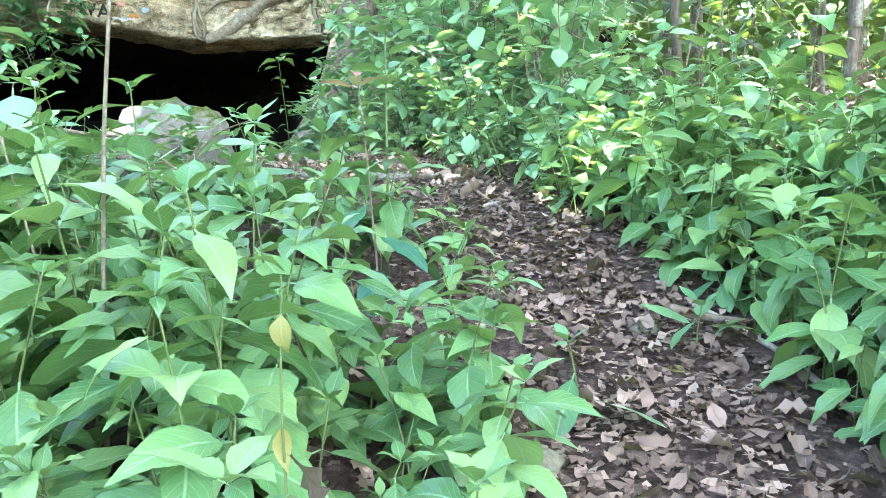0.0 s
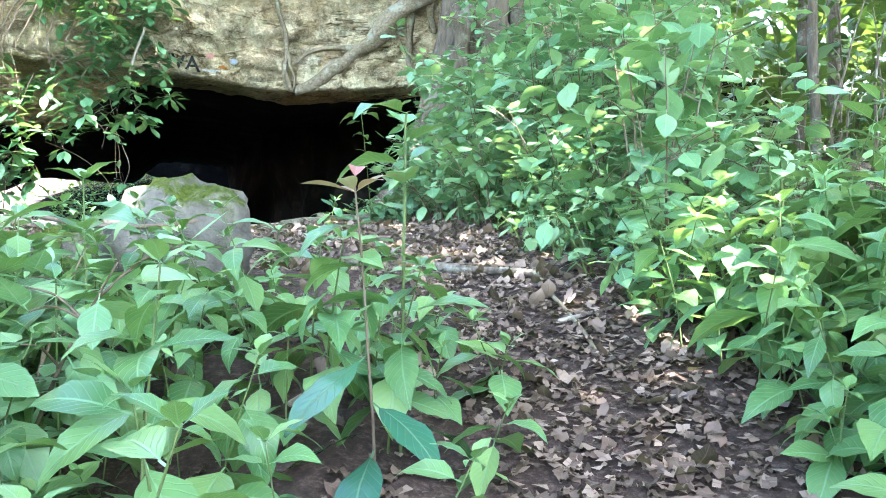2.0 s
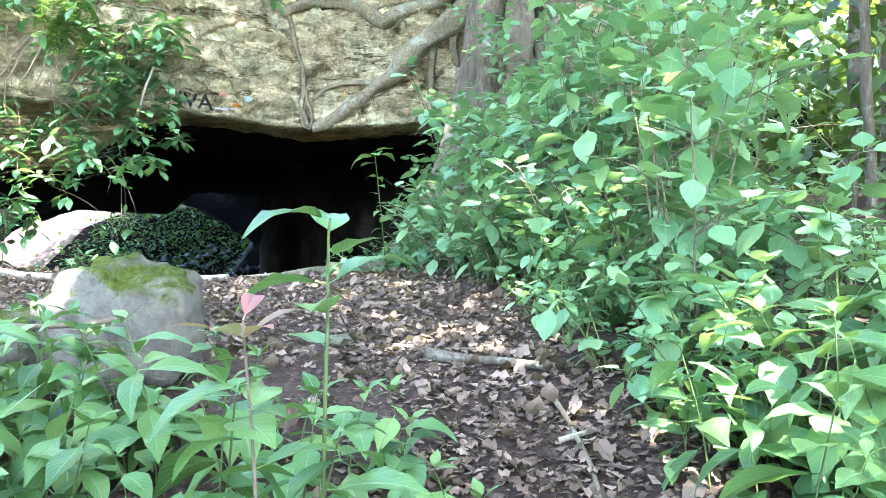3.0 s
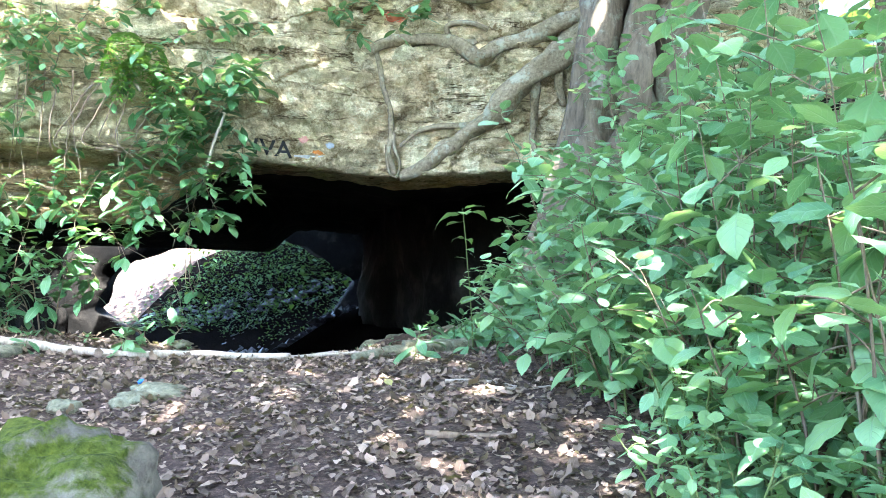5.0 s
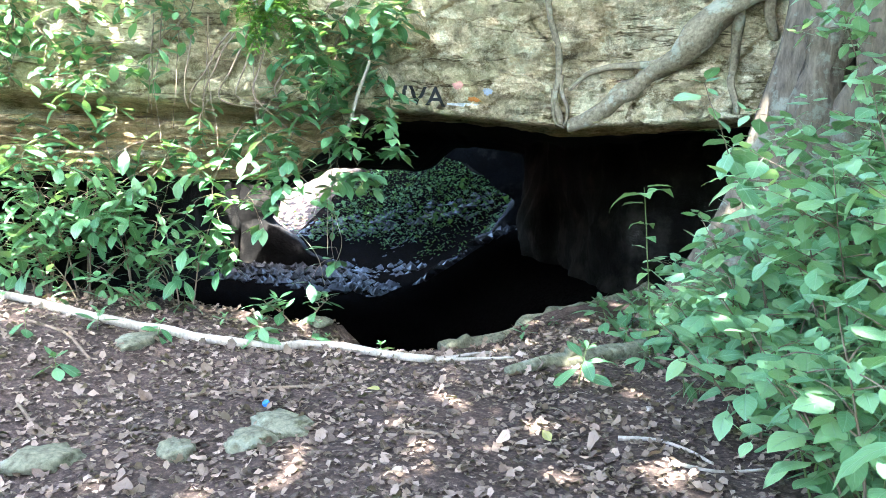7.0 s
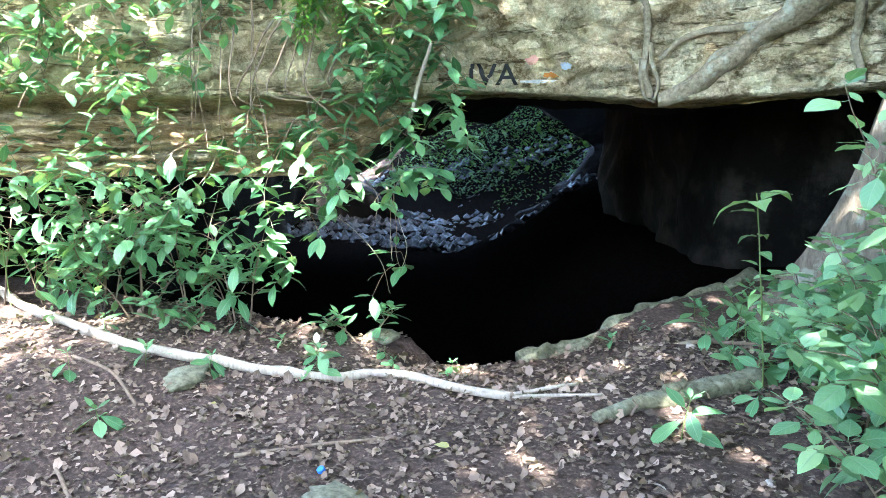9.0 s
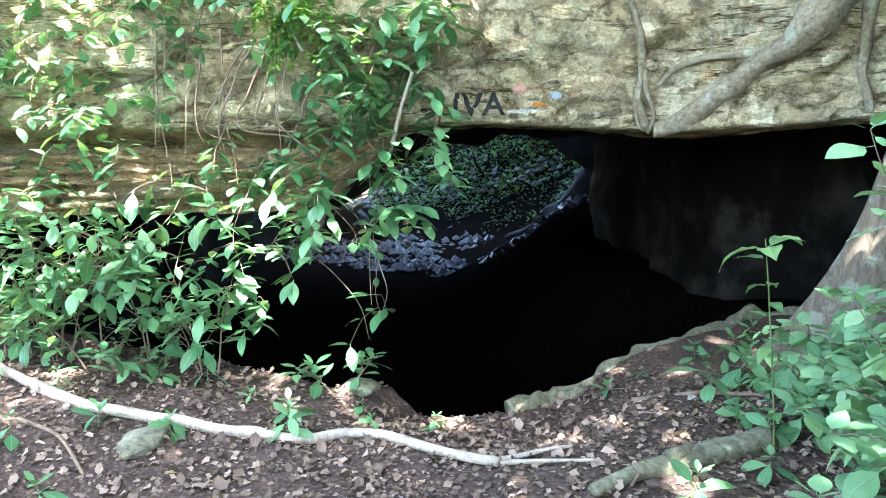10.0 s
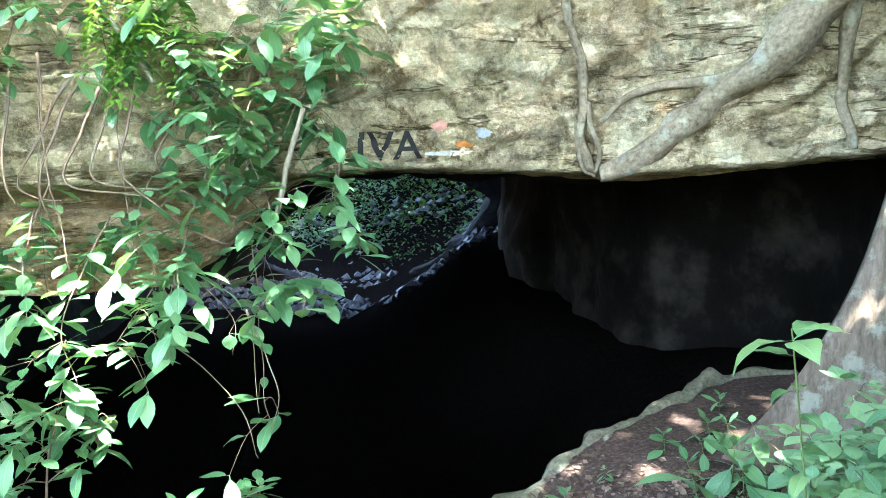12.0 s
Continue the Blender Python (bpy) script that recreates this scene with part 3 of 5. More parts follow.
def bush_plan(rng, height, stems_n=4, gap=0.055, size=1.0, kinds=4, width=0.45, branch=2, bare=0.12):
    """A bush of several stems with side twigs and leaves all along them."""
    stems, leaves = [], []
    for s in range(stems_n):
        a0 = 6.28 * s / stems_n + rng.uniform(-0.5, 0.5)
        h = height * rng.uniform(0.65, 1.0)
        out = Vector((math.cos(a0), math.sin(a0), 0)) * width * rng.uniform(0.4, 1.0)
        base = Vector((math.cos(a0), math.sin(a0), 0)) * 0.06 + Vector((0, 0, -0.03))
        main = bend([base, base + out * 0.35 + Vector((0, 0, h * 0.5)), base + out + Vector((0, 0, h))], 6, 0.012, s)
        twigs = [(main, 0.008)]
        for b in range(branch * 2):
            q = main[int(len(main) * rng.uniform(0.3, 0.85))]
            a1 = rng.uniform(0, 6.28)
            d = Vector((math.cos(a1), math.sin(a1), rng.uniform(0.1, 0.7))) * height * rng.uniform(0.16, 0.32)
            twigs.append((bend([q, q + d * 0.5 + Vector((0, 0, 0.02)), q + d], 4, 0.008, b), 0.004))
        for line, r in twigs:
            stems.append((line, taper(r, 0.0018, len(line))))
            length = sum((line[i + 1] - line[i]).length for i in range(len(line) - 1))
            n = int(length / gap)
            for k in range(n):
                t = (k + 0.7) / n
                if r > 0.005 and t < bare:
                    continue
                i = min(len(line) - 2, int(t * (len(line) - 1)))
                p = line[i].lerp(line[i + 1], t * (len(line) - 1) - i)
                az = k * 2.4 + rng.uniform(-0.5, 0.5) + s
                leaves.append((leaf_turn(p, az, rng.uniform(-1.05, 0.25), size * rng.uniform(0.5, 1.15), rng.uniform(-0.5, 0.5)), rng.randrange(kinds)))
            for k in range(3):
                leaves.append((leaf_turn(line[-1], k * 2.1 + s, rng.uniform(0.0, 0.7), size * rng.uniform(0.4, 0.8), 0), rng.randrange(kinds)))
    return stems, leaves


def leaf_meshes(name, blade_set, mat):
    out = []
    for b in blade_set:
        g = Shape()
        g.put(*b)
        out.append(g.mesh(name, mat))
    return out


def plant_thing(name, plan, blade_set, meshes, mat, stem_mat, at, single=True):
    """A plant with its stems and its leaves as parts, or with its foliage as one part."""
    stems, leaves = plan
    ob = new(name)
    ob.matrix_basis = at
    for line, radii in stems:
        g = Shape()
        tube(g, line, radii, 5)
        part("stem", g, stem_mat, ob)
    if single:
        for m, k in leaves:
            lf = new("leaf", meshes[k])
            lf.parent = ob
            lf.matrix_local = m
    else:
        g = Shape()
        for m, k in leaves:
            g.put(*blade_set[k], m)
        part("foliage", g, mat, ob)
    return ob


def at_ground(x, y, turn=0.0, size=1.0, sink=0.0):
    return Matrix.Translation((x, y, ground_height(x, y) - sink)) @ Matrix.Rotation(turn, 4, "Z") @ Matrix.Scale(size, 4)


def plant_into(shape, stem_shape, plan, blade_set, m):
    for line, radii in plan[0]:
        tube(stem_shape, [m @ p for p in line], radii, 4)
    for lm, k in plan[1]:
        shape.put(*blade_set[k % len(blade_set)], m @ lm)


def left_edge(y):
    return line_at(y, [(0, -0.08), (1.0, 0.02), (2.2, 0.10), (3.3, 0.02), (4.3, -0.45)])


def right_edge(y):
    return line_at(y, [(0, 1.05), (1.0, 1.0), (2.2, 0.98), (3.3, 0.74), (4.3, 0.38), (5.2, 0.02), (6.5, -0.35), (8.2, -1.0), (9.5, -1.2)])


def plant_herbs():
    rng = random.Random(7)
    meshes = leaf_meshes("leaf", HERB_BLADES, M_HERB)
    spots = []
    tries = 0
    while len(spots) < 1500 and tries < 40000:
        tries += 1
        x, y = rng.uniform(-4.6, 4.0), rng.uniform(0.2, 8.6)
        ragged = 0.9 * noise.noise((x * 0.8, y * 0.8, 6.0))
        if (x < -3.7 + ragged or x > 3.2 + ragged) and rng.random() < 0.6:
            continue
        left = x < left_edge(y) and y < 3.75 + 0.15 * math.sin(x * 3) and (x + 1.28) ** 2 + (y - 4.05) ** 2 > 0.16
        right = x > right_edge(y) and y < 8.6 and not (y > 7 and x < -0.4)
        if not (left or right):
            continue
        if right and x > 1.25 and y > 3.0 and rng.random() < 0.72:
            continue
        if from_walk(x, y) < 0.2 or (x - 0.0) ** 2 + y ** 2 < 0.55:
            continue
        if (x + 0.18) ** 2 + (y - 2.5) ** 2 < 0.09:
            continue
        near = 0.11 if from_walk(x, y) < 1.6 else 0.15
        if left and 1.9 < y < 3.3 and x > -1.3:
            near *= 1.5
        if left and y > 3.2:
            near *= 1.12
        if all((x - a) ** 2 + (y - b) ** 2 > near * near for a, b in spots):
            spots.append((x, y))
    spots.sort(key=lambda s: from_walk(*s))
    firsts = []
    stuff, sticks, soft = Shape(), Shape(), Shape()
    for n, (x, y) in enumerate(spots):
        d = from_walk(x, y)
        size = rng.uniform(0.75, 1.2) * (0.72 if d < 0.45 else 1.0)
        if x < 0 and y > 3.0:
            size *= 0.95
        if x < -0.15 and 1.2 < y < 3.2 and d > 0.45:
            size *= 1.15
        if x > 0 and y > 4.6:
            size *= 0.72
        m = at_ground(x, y, rng.uniform(0, 6.28), size, 0.01)
        if x > 0 and y > 4.0 or y > 5.0:
            if n % 2 and not (x > 1.7 and y > 3.5):
                plant_into(soft, sticks, bush_plan(random.Random(1100 + n % 30), 0.35 + 0.35 * rng.random(), 3, 0.07, 0.92, 4, 0.22, 1), BUSH_FOLIAGE_BLADES, m)
            continue
        if n < 280:
            v = n % 18
            if len(firsts) <= v:
                h = 0.30 + 0.024 * v
                ob = plant_thing("leafy_herb", herb_plan(random.Random(100 + v), h), HERB_BLADES, meshes, M_HERB, M_STEM, m, single=v < 7)
                tagged(ob, "bright green broad-leaved herb growing in the forest soil", "herb", "herbs beside the path")
                firsts.append(ob)
            else:
                copy_thing(firsts[v], m)
        else:
            plant_into(stuff, sticks, herb_plan(random.Random(1000 + n % 40), 0.32 + 0.4 * rng.random()), HERB_BLADES if d < 1.3 else HERB_FAR_BLADES, m)
    # thinner growth further off, with no clear edge
    for n in range(300):
        x, y = rng.uniform(-9.5, 7.5), rng.uniform(-7.0, 5.5)
        if -5.0 < x < 4.0 and y > 0.1 or from_walk(x, y) < 0.7 or (x < -3.6 and y > 4.2) or noise.noise((x * 0.45, y * 0.45, 8.0)) < -0.12:
            continue
        if y > -1.2 * x - 4.6 + 8 and x < -5:
            continue
        plant_into(stuff, sticks, herb_plan(random.Random(1000 + n % 40), 0.3 + 0.4 * rng.random()), HERB_FAR_BLADES, at_ground(x, y, rng.uniform(0, 6.28), rng.uniform(0.8, 1.3), 0.01))
    ob = new("undergrowth")
    tagged(ob, "dense green undergrowth of broad-leaved herbs on the slope", "undergrowth", kind="stuff")
    part("foliage", stuff, M_HERB, ob)
    part("low_bush_foliage", soft, M_BUSH, ob)
    part("stems", sticks, M_STEM, ob)


def plant_bushes():
    rng = random.Random(11)
    bush_m, broad_m = leaf_meshes("leaf", BUSH_BLADES, M_BUSH), leaf_meshes("leaf", BROAD_BLADES, M_BUSH)
    spots = [(-0.75, 8.15, 1.75), (-0.35, 7.4, 1.45), (-0.55, 8.9, 1.9), (0.15, 6.9, 1.5), (0.05, 7.9, 1.9), (-1.0, 8.9, 0.9), (-0.2, 6.3, 0.9), (0.5, 6.1, 1.3), (0.35, 5.4, 0.8), (0.75, 7.2, 1.9), (0.9, 6.4, 1.6), (1.15, 5.4, 0.9), (0.95, 4.9, 0.8), (0.3, 8.3, 2.6), (0.65, 7.6, 2.7), (-0.1, 9.2, 2.6), (0.0, 7.3, 2.2), (0.4, 8.8, 2.4), (1.2, 8.2, 2.4), (-1.35, 9.35, 0.55), (-1.12, 8.65, 0.7), (-1.4, 9.0, 0.5), (-1.05, 8.15, 0.7), (-1.25, 9.2, 0.7), (-1.6, 9.6, 0.45), (-0.85, 8.1, 0.7), (-0.72, 7.2, 0.6), (-0.75, 7.8, 1.1), (-1.6, 2.7, 0.7), (-2.2, 3.0, 0.7), (-1.1, 2.55, 0.6), (-2.9, 2.8, 0.8), (-1.9, 2.2, 0.8)]
    for n, (x, y, h) in enumerate(spots):
        plan = bush_plan(random.Random(200 + n), h, 5 if h > 1 else 4, 0.07, 1.0, 4, 0.4 + 0.12 * h, 3)
        ob = plant_thing("leafy_bush", plan, BUSH_FOLIAGE_BLADES, bush_m, M_BUSH, M_TWIG, at_ground(x, y, rng.uniform(0, 6.28)), single=n < 3)
        tagged(ob, "dense light green bush with soft oval leaves beside the terrace", "bush", "bushes beside the terrace")
    for n, (x, y, h) in enumerate([(0.72, 4.75, 1.45), (0.64, 4.9, 1.4), (0.95, 5.5, 1.75), (0.35, 6.0, 1.5), (0.85, 6.1, 2.3), (0.5, 6.5, 2.3), (0.55, 5.2, 1.1), (0.2, 5.7, 0.95), (0.1, 6.6, 1.35), (0.8, 6.9, 2.0), (0.15, 7.0, 2.2)]):
        plan = bush_plan(random.Random(300 + n), h, 3, 0.12, rng.uniform(0.68, 0.82), 3, 0.35, 1, 0.35)
        ob = plant_thing("broad_leaf_shrub", plan, BROAD_BLADES, broad_m, M_BUSH, M_TWIG, at_ground(x, y, rng.uniform(0, 6.28)), single=n < 6)
        tagged(ob, "tall shrub with large soft pale green round leaves", "shrub", "broad-leaved shrubs beside the path")


def plant_hollow_shrubs():
    """The glossy shrubs on the rim of the low hollow."""
    rng = random.Random(13)
    meshes = leaf_meshes("leaf", SHRUB_BLADES, M_VINE)
    spots = [(-6.5, 6.95, 1.35), (-6.1, 7.1, 1.5), (-5.7, 7.2, 1.45), (-5.35, 7.4, 1.3), (-5.0, 7.55, 0.9), (-6.9, 6.7, 1.4), (-5.85, 7.0, 0.9), (-5.55, 7.1, 0.5), (-5.15, 7.25, 0.35), (-4.2, 8.0, 0.25), (-6.1, 6.95, 0.45)]
    for n, (x, y, h) in enumerate(spots):
        plan = bush_plan(random.Random(400 + n), h, 3 if h > 0.5 else 2, 0.085, 0.9, 4, 0.3 + 0.1 * h, 3, 0.3)
        ob = plant_thing("glossy_shrub", plan, SHRUB_BLADES, meshes, M_VINE, M_TWIG, at_ground(x, y, rng.uniform(0, 6.28)), single=n < 2)
        tagged(ob, "slender shrub with glossy narrow green leaves at the hollow's edge", "shrub", "shrubs at the cave's edge")


def vine_plan(rng, pts, gap=0.05, size=1.0, side=0.25, r=0.005):
    """A hanging vine: a main line, side shoots and leaves."""
    main = bend(pts, 7, 0.02, rng.randrange(50))
    stems, leaves = [(main, taper(r, 0.002, len(main)))], []
    lines = [main]
    for k in range(int(len(main) * 0.45)):
        q = rng.choice(main[3:])
        a = rng.uniform(0, 6.28)
        d = Vector((math.cos(a), math.sin(a) - 0.5, rng.uniform(-0.9, 0.3))) * side * rng.uniform(0.5, 1.1)
        line = bend([q, q + d * 0.55 + Vector((0, 0, 0.03)), q + d + Vector((0, 0, -0.05))], 4)
        stems.append((line, taper(0.0025, 0.0012, len(line))))
        lines.append(line)
    for line in lines:
        length = sum((line[i + 1] - line[i]).length for i in range(len(line) - 1))
        for k in range(int(length / gap)):
            t = (k + 0.5) * gap / length
            i = min(len(line) - 2, int(t * (len(line) - 1)))
            leaves.append((leaf_turn(line[i], rng.uniform(0, 6.28), rng.uniform(-0.8, 0.3), size * rng.uniform(0.6, 1.15), rng.uniform(-0.4, 0.4)), rng.randrange(4)))
        for k in range(2):
            leaves.append((leaf_turn(line[-1], rng.uniform(0, 6.28), rng.uniform(-0.9, 0.1), size, 0), rng.randrange(4)))
    return stems, leaves


def hang_vines():
    meshes = leaf_meshes("leaf", SHRUB_BLADES, M_VINE)
    # x and height of the start, the sag, leaf gap, leaf size
    lines = [
        ([(-4.30, 4.15), (-4.36, 3.75), (-4.42, 3.4), (-4.36, 3.05), (-4.30, 2.75), (-4.22, 2.5)], 0.34, 0.032, 1.05),
        ([(-4.62, 3.8), (-4.6, 3.5), (-4.55, 3.25), (-4.62, 2.95), (-4.7, 2.6), (-4.74, 2.35)], 0.36, 0.038, 1.0),
        ([(-4.05, 4.1), (-4.12, 3.8), (-4.2, 3.55), (-4.3, 3.35)], 0.28, 0.034, 1.1),
        ([(-4.0, 4.6), (-4.3, 4.4), (-4.62, 4.1), (-4.8, 3.75)], 0.20, 0.045, 1.0),
        ([(-4.95, 3.0), (-5.0, 2.8), (-5.05, 2.5), (-5.0, 2.2), (-4.95, 1.9)], 0.40, 0.034, 1.0),
        ([(-5.3, 2.9), (-5.32, 2.65), (-5.4, 2.35), (-5.36, 2.0)], 0.42, 0.036, 1.0),
        ([(-4.5, 2.9), (-4.45, 2.6), (-4.42, 2.2), (-4.40, 1.9)], 0.42, 0.13, 1.0),
        ([(-5.75, 3.75), (-5.7, 3.5), (-5.72, 3.3), (-5.6, 3.1)], 0.2, 0.045, 1.0),
        ([(-6.1, 4.0), (-6.05, 3.7), (-6.1, 3.45), (-6.2, 3.3)], 0.2, 0.045, 1.0),
        ([(-5.3, 4.2), (-5.28, 3.9), (-5.35, 3.65), (-5.4, 3.4)], 0.18, 0.055, 0.9),
        ([(-6.5, 4.3), (-6.45, 3.9), (-6.5, 3.6)], 0.2, 0.05, 1.0),
        ([(-3.3, 5.1), (-3.4, 4.85), (-3.55, 4.7)], 0.18, 0.05, 1.0),
        ([(-2.6, 4.9), (-2.7, 4.75), (-2.85, 4.7)], 0.18, 0.05, 1.0),
        ([(-4.9, 4.9), (-4.8, 4.6), (-4.9, 4.35)], 0.2, 0.05, 0.9),
        ([(-5.95, 4.4), (-5.9, 4.1), (-5.95, 3.8), (-5.85, 3.55)], 0.16, 0.045, 0.8),
        ([(-6.35, 3.75), (-6.3, 3.5), (-6.35, 3.2), (-6.25, 2.9)], 0.22, 0.045, 0.85),
        ([(-5.55, 4.7), (-5.6, 4.35), (-5.5, 4.05)], 0.16, 0.05, 0.8),
        ([(-4.45, 4.0), (-4.5, 3.7), (-4.4, 3.45), (-4.45, 3.2)], 0.26, 0.034, 0.95),
        ([(-4.15, 3.75), (-4.2, 3.5), (-4.12, 3.25), (-4.15, 3.0), (-4.05, 2.8)], 0.30, 0.036, 0.95),
        ([(-4.75, 3.3), (-4.8, 3.0), (-4.75, 2.7), (-4.85, 2.4)], 0.36, 0.036, 0.95),
        ([(-5.15, 3.2), (-5.2, 2.9), (-5.15, 2.65)], 0.34, 0.04, 0.9),
        ([(-6.0, 2.95), (-6.02, 2.7), (-5.95, 2.4), (-6.0, 2.1)], 0.36, 0.04, 0.95),
        ([(-6.7, 4.6), (-6.75, 4.2), (-6.7, 3.9)], 0.2, 0.05, 0.9),
        ([(-3.9, 4.3), (-4.0, 4.1), (-4.15, 3.95)], 0.2, 0.045, 0.9),
    ]
    rng = random.Random(18)
    for k in range(11):
        x, z = rng.uniform(-6.9, -4.15), rng.uniform(3.8, 5.0)
        sway = rng.uniform(-0.25, 0.25)
        lines.append(([(x, z), (x + sway * 0.5, z - 0.18), (x + sway, z - 0.36), (x + sway * 1.2, z - rng.uniform(0.45, 0.65))], 0.14, 0.055, rng.uniform(0.6, 0.85)))
    for n, (pts, out, gap, size) in enumerate(lines):
        top = on_face(pts[0][0], max(pts[0][1], 3.3), 0.02)
        world_pts = []
        for k, (x, z) in enumerate(pts):
            p = on_face(x, max(z, 3.35), 0.0)
            o = out * min(1.0, k / 2.0)
            world_pts.append(Vector((p.x, p.y, z)) + OUT * o)
        plan = vine_plan(random.Random(500 + n), [p - top for p in world_pts], gap * 1.45, size * 0.9, 0.28)
        ob = plant_thing("hanging_vine", plan, SHRUB_BLADES, meshes, M_VINE, M_TWIG, Matrix.Translation(top), single=n < 3)
        tagged(ob, "leafy green vine hanging down the limestone cliff face", "vine", "vines on the cliff")
    # bright fern tuft
    for x, z in ((-4.74, 3.95), (-4.68, 4.12), (-4.82, 4.2)):
        top = on_face(x, z, 0.14)
        g = Shape()
        rng2 = random.Random(int(-x * 100))
        for k in range(30):
            a = rng2.uniform(-2.4, 0.2)
            d = Vector((math.cos(a) * 0.12, math.sin(a) * 0.12, 0))
            line = bend([(0, 0, 0), d + Vector((0, 0, -0.05)), d * 1.6 + Vector((0, 0, -rng2.uniform(0.2, 0.42)))], 5)
            for i, p in enumerate(line[2:]):
                for s in (-1, 1):
                    g.put(*FERN_BLADES[k % 3], leaf_turn(p, a - 1.57 + s * 1.1, rng2.uniform(-0.6, 0.2), 0.75, 0))
        ob = part("fern_tuft", g, M_FERN)
        ob.location = top
        tagged(ob, "bright yellow-green fern tuft rooted on the rock face", "fern", "ferns on the cliff")


def thin_line(name, pts, r0, r1, mat, label, category, group="", sides=6, n=7, wobble=0.01, seed=0, kind=""):
    g = Shape()
    origin = Vector(pts[0])
    line = bend([Vector(p) - origin for p in pts], n, wobble, seed)
    tube(g, line, taper(r0, r1, len(line)), sides, 0.25, seed)
    ob = part(name, g, mat)
    ob.location = origin
    return tagged(ob, label, category, group, kind)


def hang_roots():
    rng = random.Random(19)
    for n in range(7):
        x = rng.uniform(-5.55, -4.5)
        p = on_face(x, 3.5, 0.06)
        length = rng.uniform(0.45, 0.85)
        sway = rng.uniform(-0.15, 0.25)
        pts = [p + Vector((0, 0, 0.35)), p + Vector((0, 0, 0.1)) + OUT * 0.03, p + OUT * 0.1 + Vector((sway * 0.3, 0, -0.15)), p + OUT * 0.12 + Vector((sway, 0, -length))]
        thin_line("hanging_root", pts, rng.uniform(0.004, 0.009), 0.002, M_TWIG, "thin brown aerial root hanging over the rock ledge", "root", "aerial roots on the ledge", 5, 6, 0.02, n)
    for n in range(9):
        p = on_face(rng.uniform(-5.2, -4.35), 3.5, 0.14)
        a, b, c = rng.uniform(-0.3, 0.3), rng.uniform(-0.45, 0.45), rng.uniform(0.35, 0.7)
        pts = [p + Vector((0, 0, 0.25)), p + OUT * 0.06 + Vector((a * 0.6, a * 0.3, -0.05)), p + OUT * 0.1 + Vector((a, a * 0.4, -0.3)), p + OUT * 0.05 + Vector((b, b * 0.5, -c))]
        thin_line("hanging_root", pts, rng.uniform(0.006, 0.012), 0.003, M_TWIG, "crooked brown root looping down over the rock ledge", "root", "aerial roots on the ledge", 5, 7, 0.03, n + 40)
    # bare runners in front of the dark mouth
    a = on_face(-4.45, 3.4, 0.40)
    for n, shape in enumerate([[(0, 0, -0.9), (0.03, 0, -1.05), (0.03, 0, -1.45)], [(0, 0, -0.9), (0.10, 0, -1.12), (0.17, 0, -1.35), (0.05, 0, -1.62)], [(-0.75, 0, -1.05), (-0.4, 0, -1.2), (-0.1, 0, -1.45), (0.0, 0, -1.7)], [(-0.35, 0, -0.75), (-0.1, 0, -0.95), (-0.12, 0, -1.15)]]):
        thin_line("bare_runner", [a + Vector(s) for s in shape], 0.004, 0.002, M_ROOT, "bare brown vine runner dangling in the cave mouth", "vine", "runners at the cave mouth", 5, 6, 0.012, n)
    p = on_face(-4.25, 3.4, 0.32)
    thin_line("dead_branch_stub", [p + Vector((0.1, 0, 0.12)), p + Vector((-0.02, 0, -0.15)), p + Vector((-0.12, 0, -0.42))], 0.012, 0.016, M_PALE, "broken pale dead branch hanging among the vine leaves", "branch")
    p = on_face(-4.85, 3.95, 0.1)
    thin_line("dead_branch_stub", [p + Vector((-0.2, 0, 0.25)), p, p + Vector((0.22, 0, -0.28))], 0.010, 0.014, M_PALE, "broken pale dead branch lying across the cliff vines", "branch")


# ---- the fig tree on the rock ----
def crown_into(shape, rng, mid, radius, count, blade_set=None, flat=0.6, hollow=0.35):
    blade_set = blade_set or CROWN_BLADES
    clumps = []
    for k in range(max(6, count // 45)):
        v = Vector((rng.gauss(0, 1), rng.gauss(0, 1), rng.gauss(0, 1))).normalized() * radius * rng.uniform(hollow, 1.0)
        clumps.append(Vector(mid) + Vector((v.x, v.y, v.z * flat)))
    for k in range(count):
        c = clumps[k % len(clumps)]
        p = c + Vector((rng.gauss(0, 1), rng.gauss(0, 1), rng.gauss(0, 0.6))) * radius * 0.16
        shape.put(*blade_set[k % len(blade_set)], leaf_turn(p, rng.uniform(0, 6.28), rng.uniform(-0.7, 0.4), rng.uniform(0.7, 1.3), rng.uniform(-0.5, 0.5)))
    return clumps


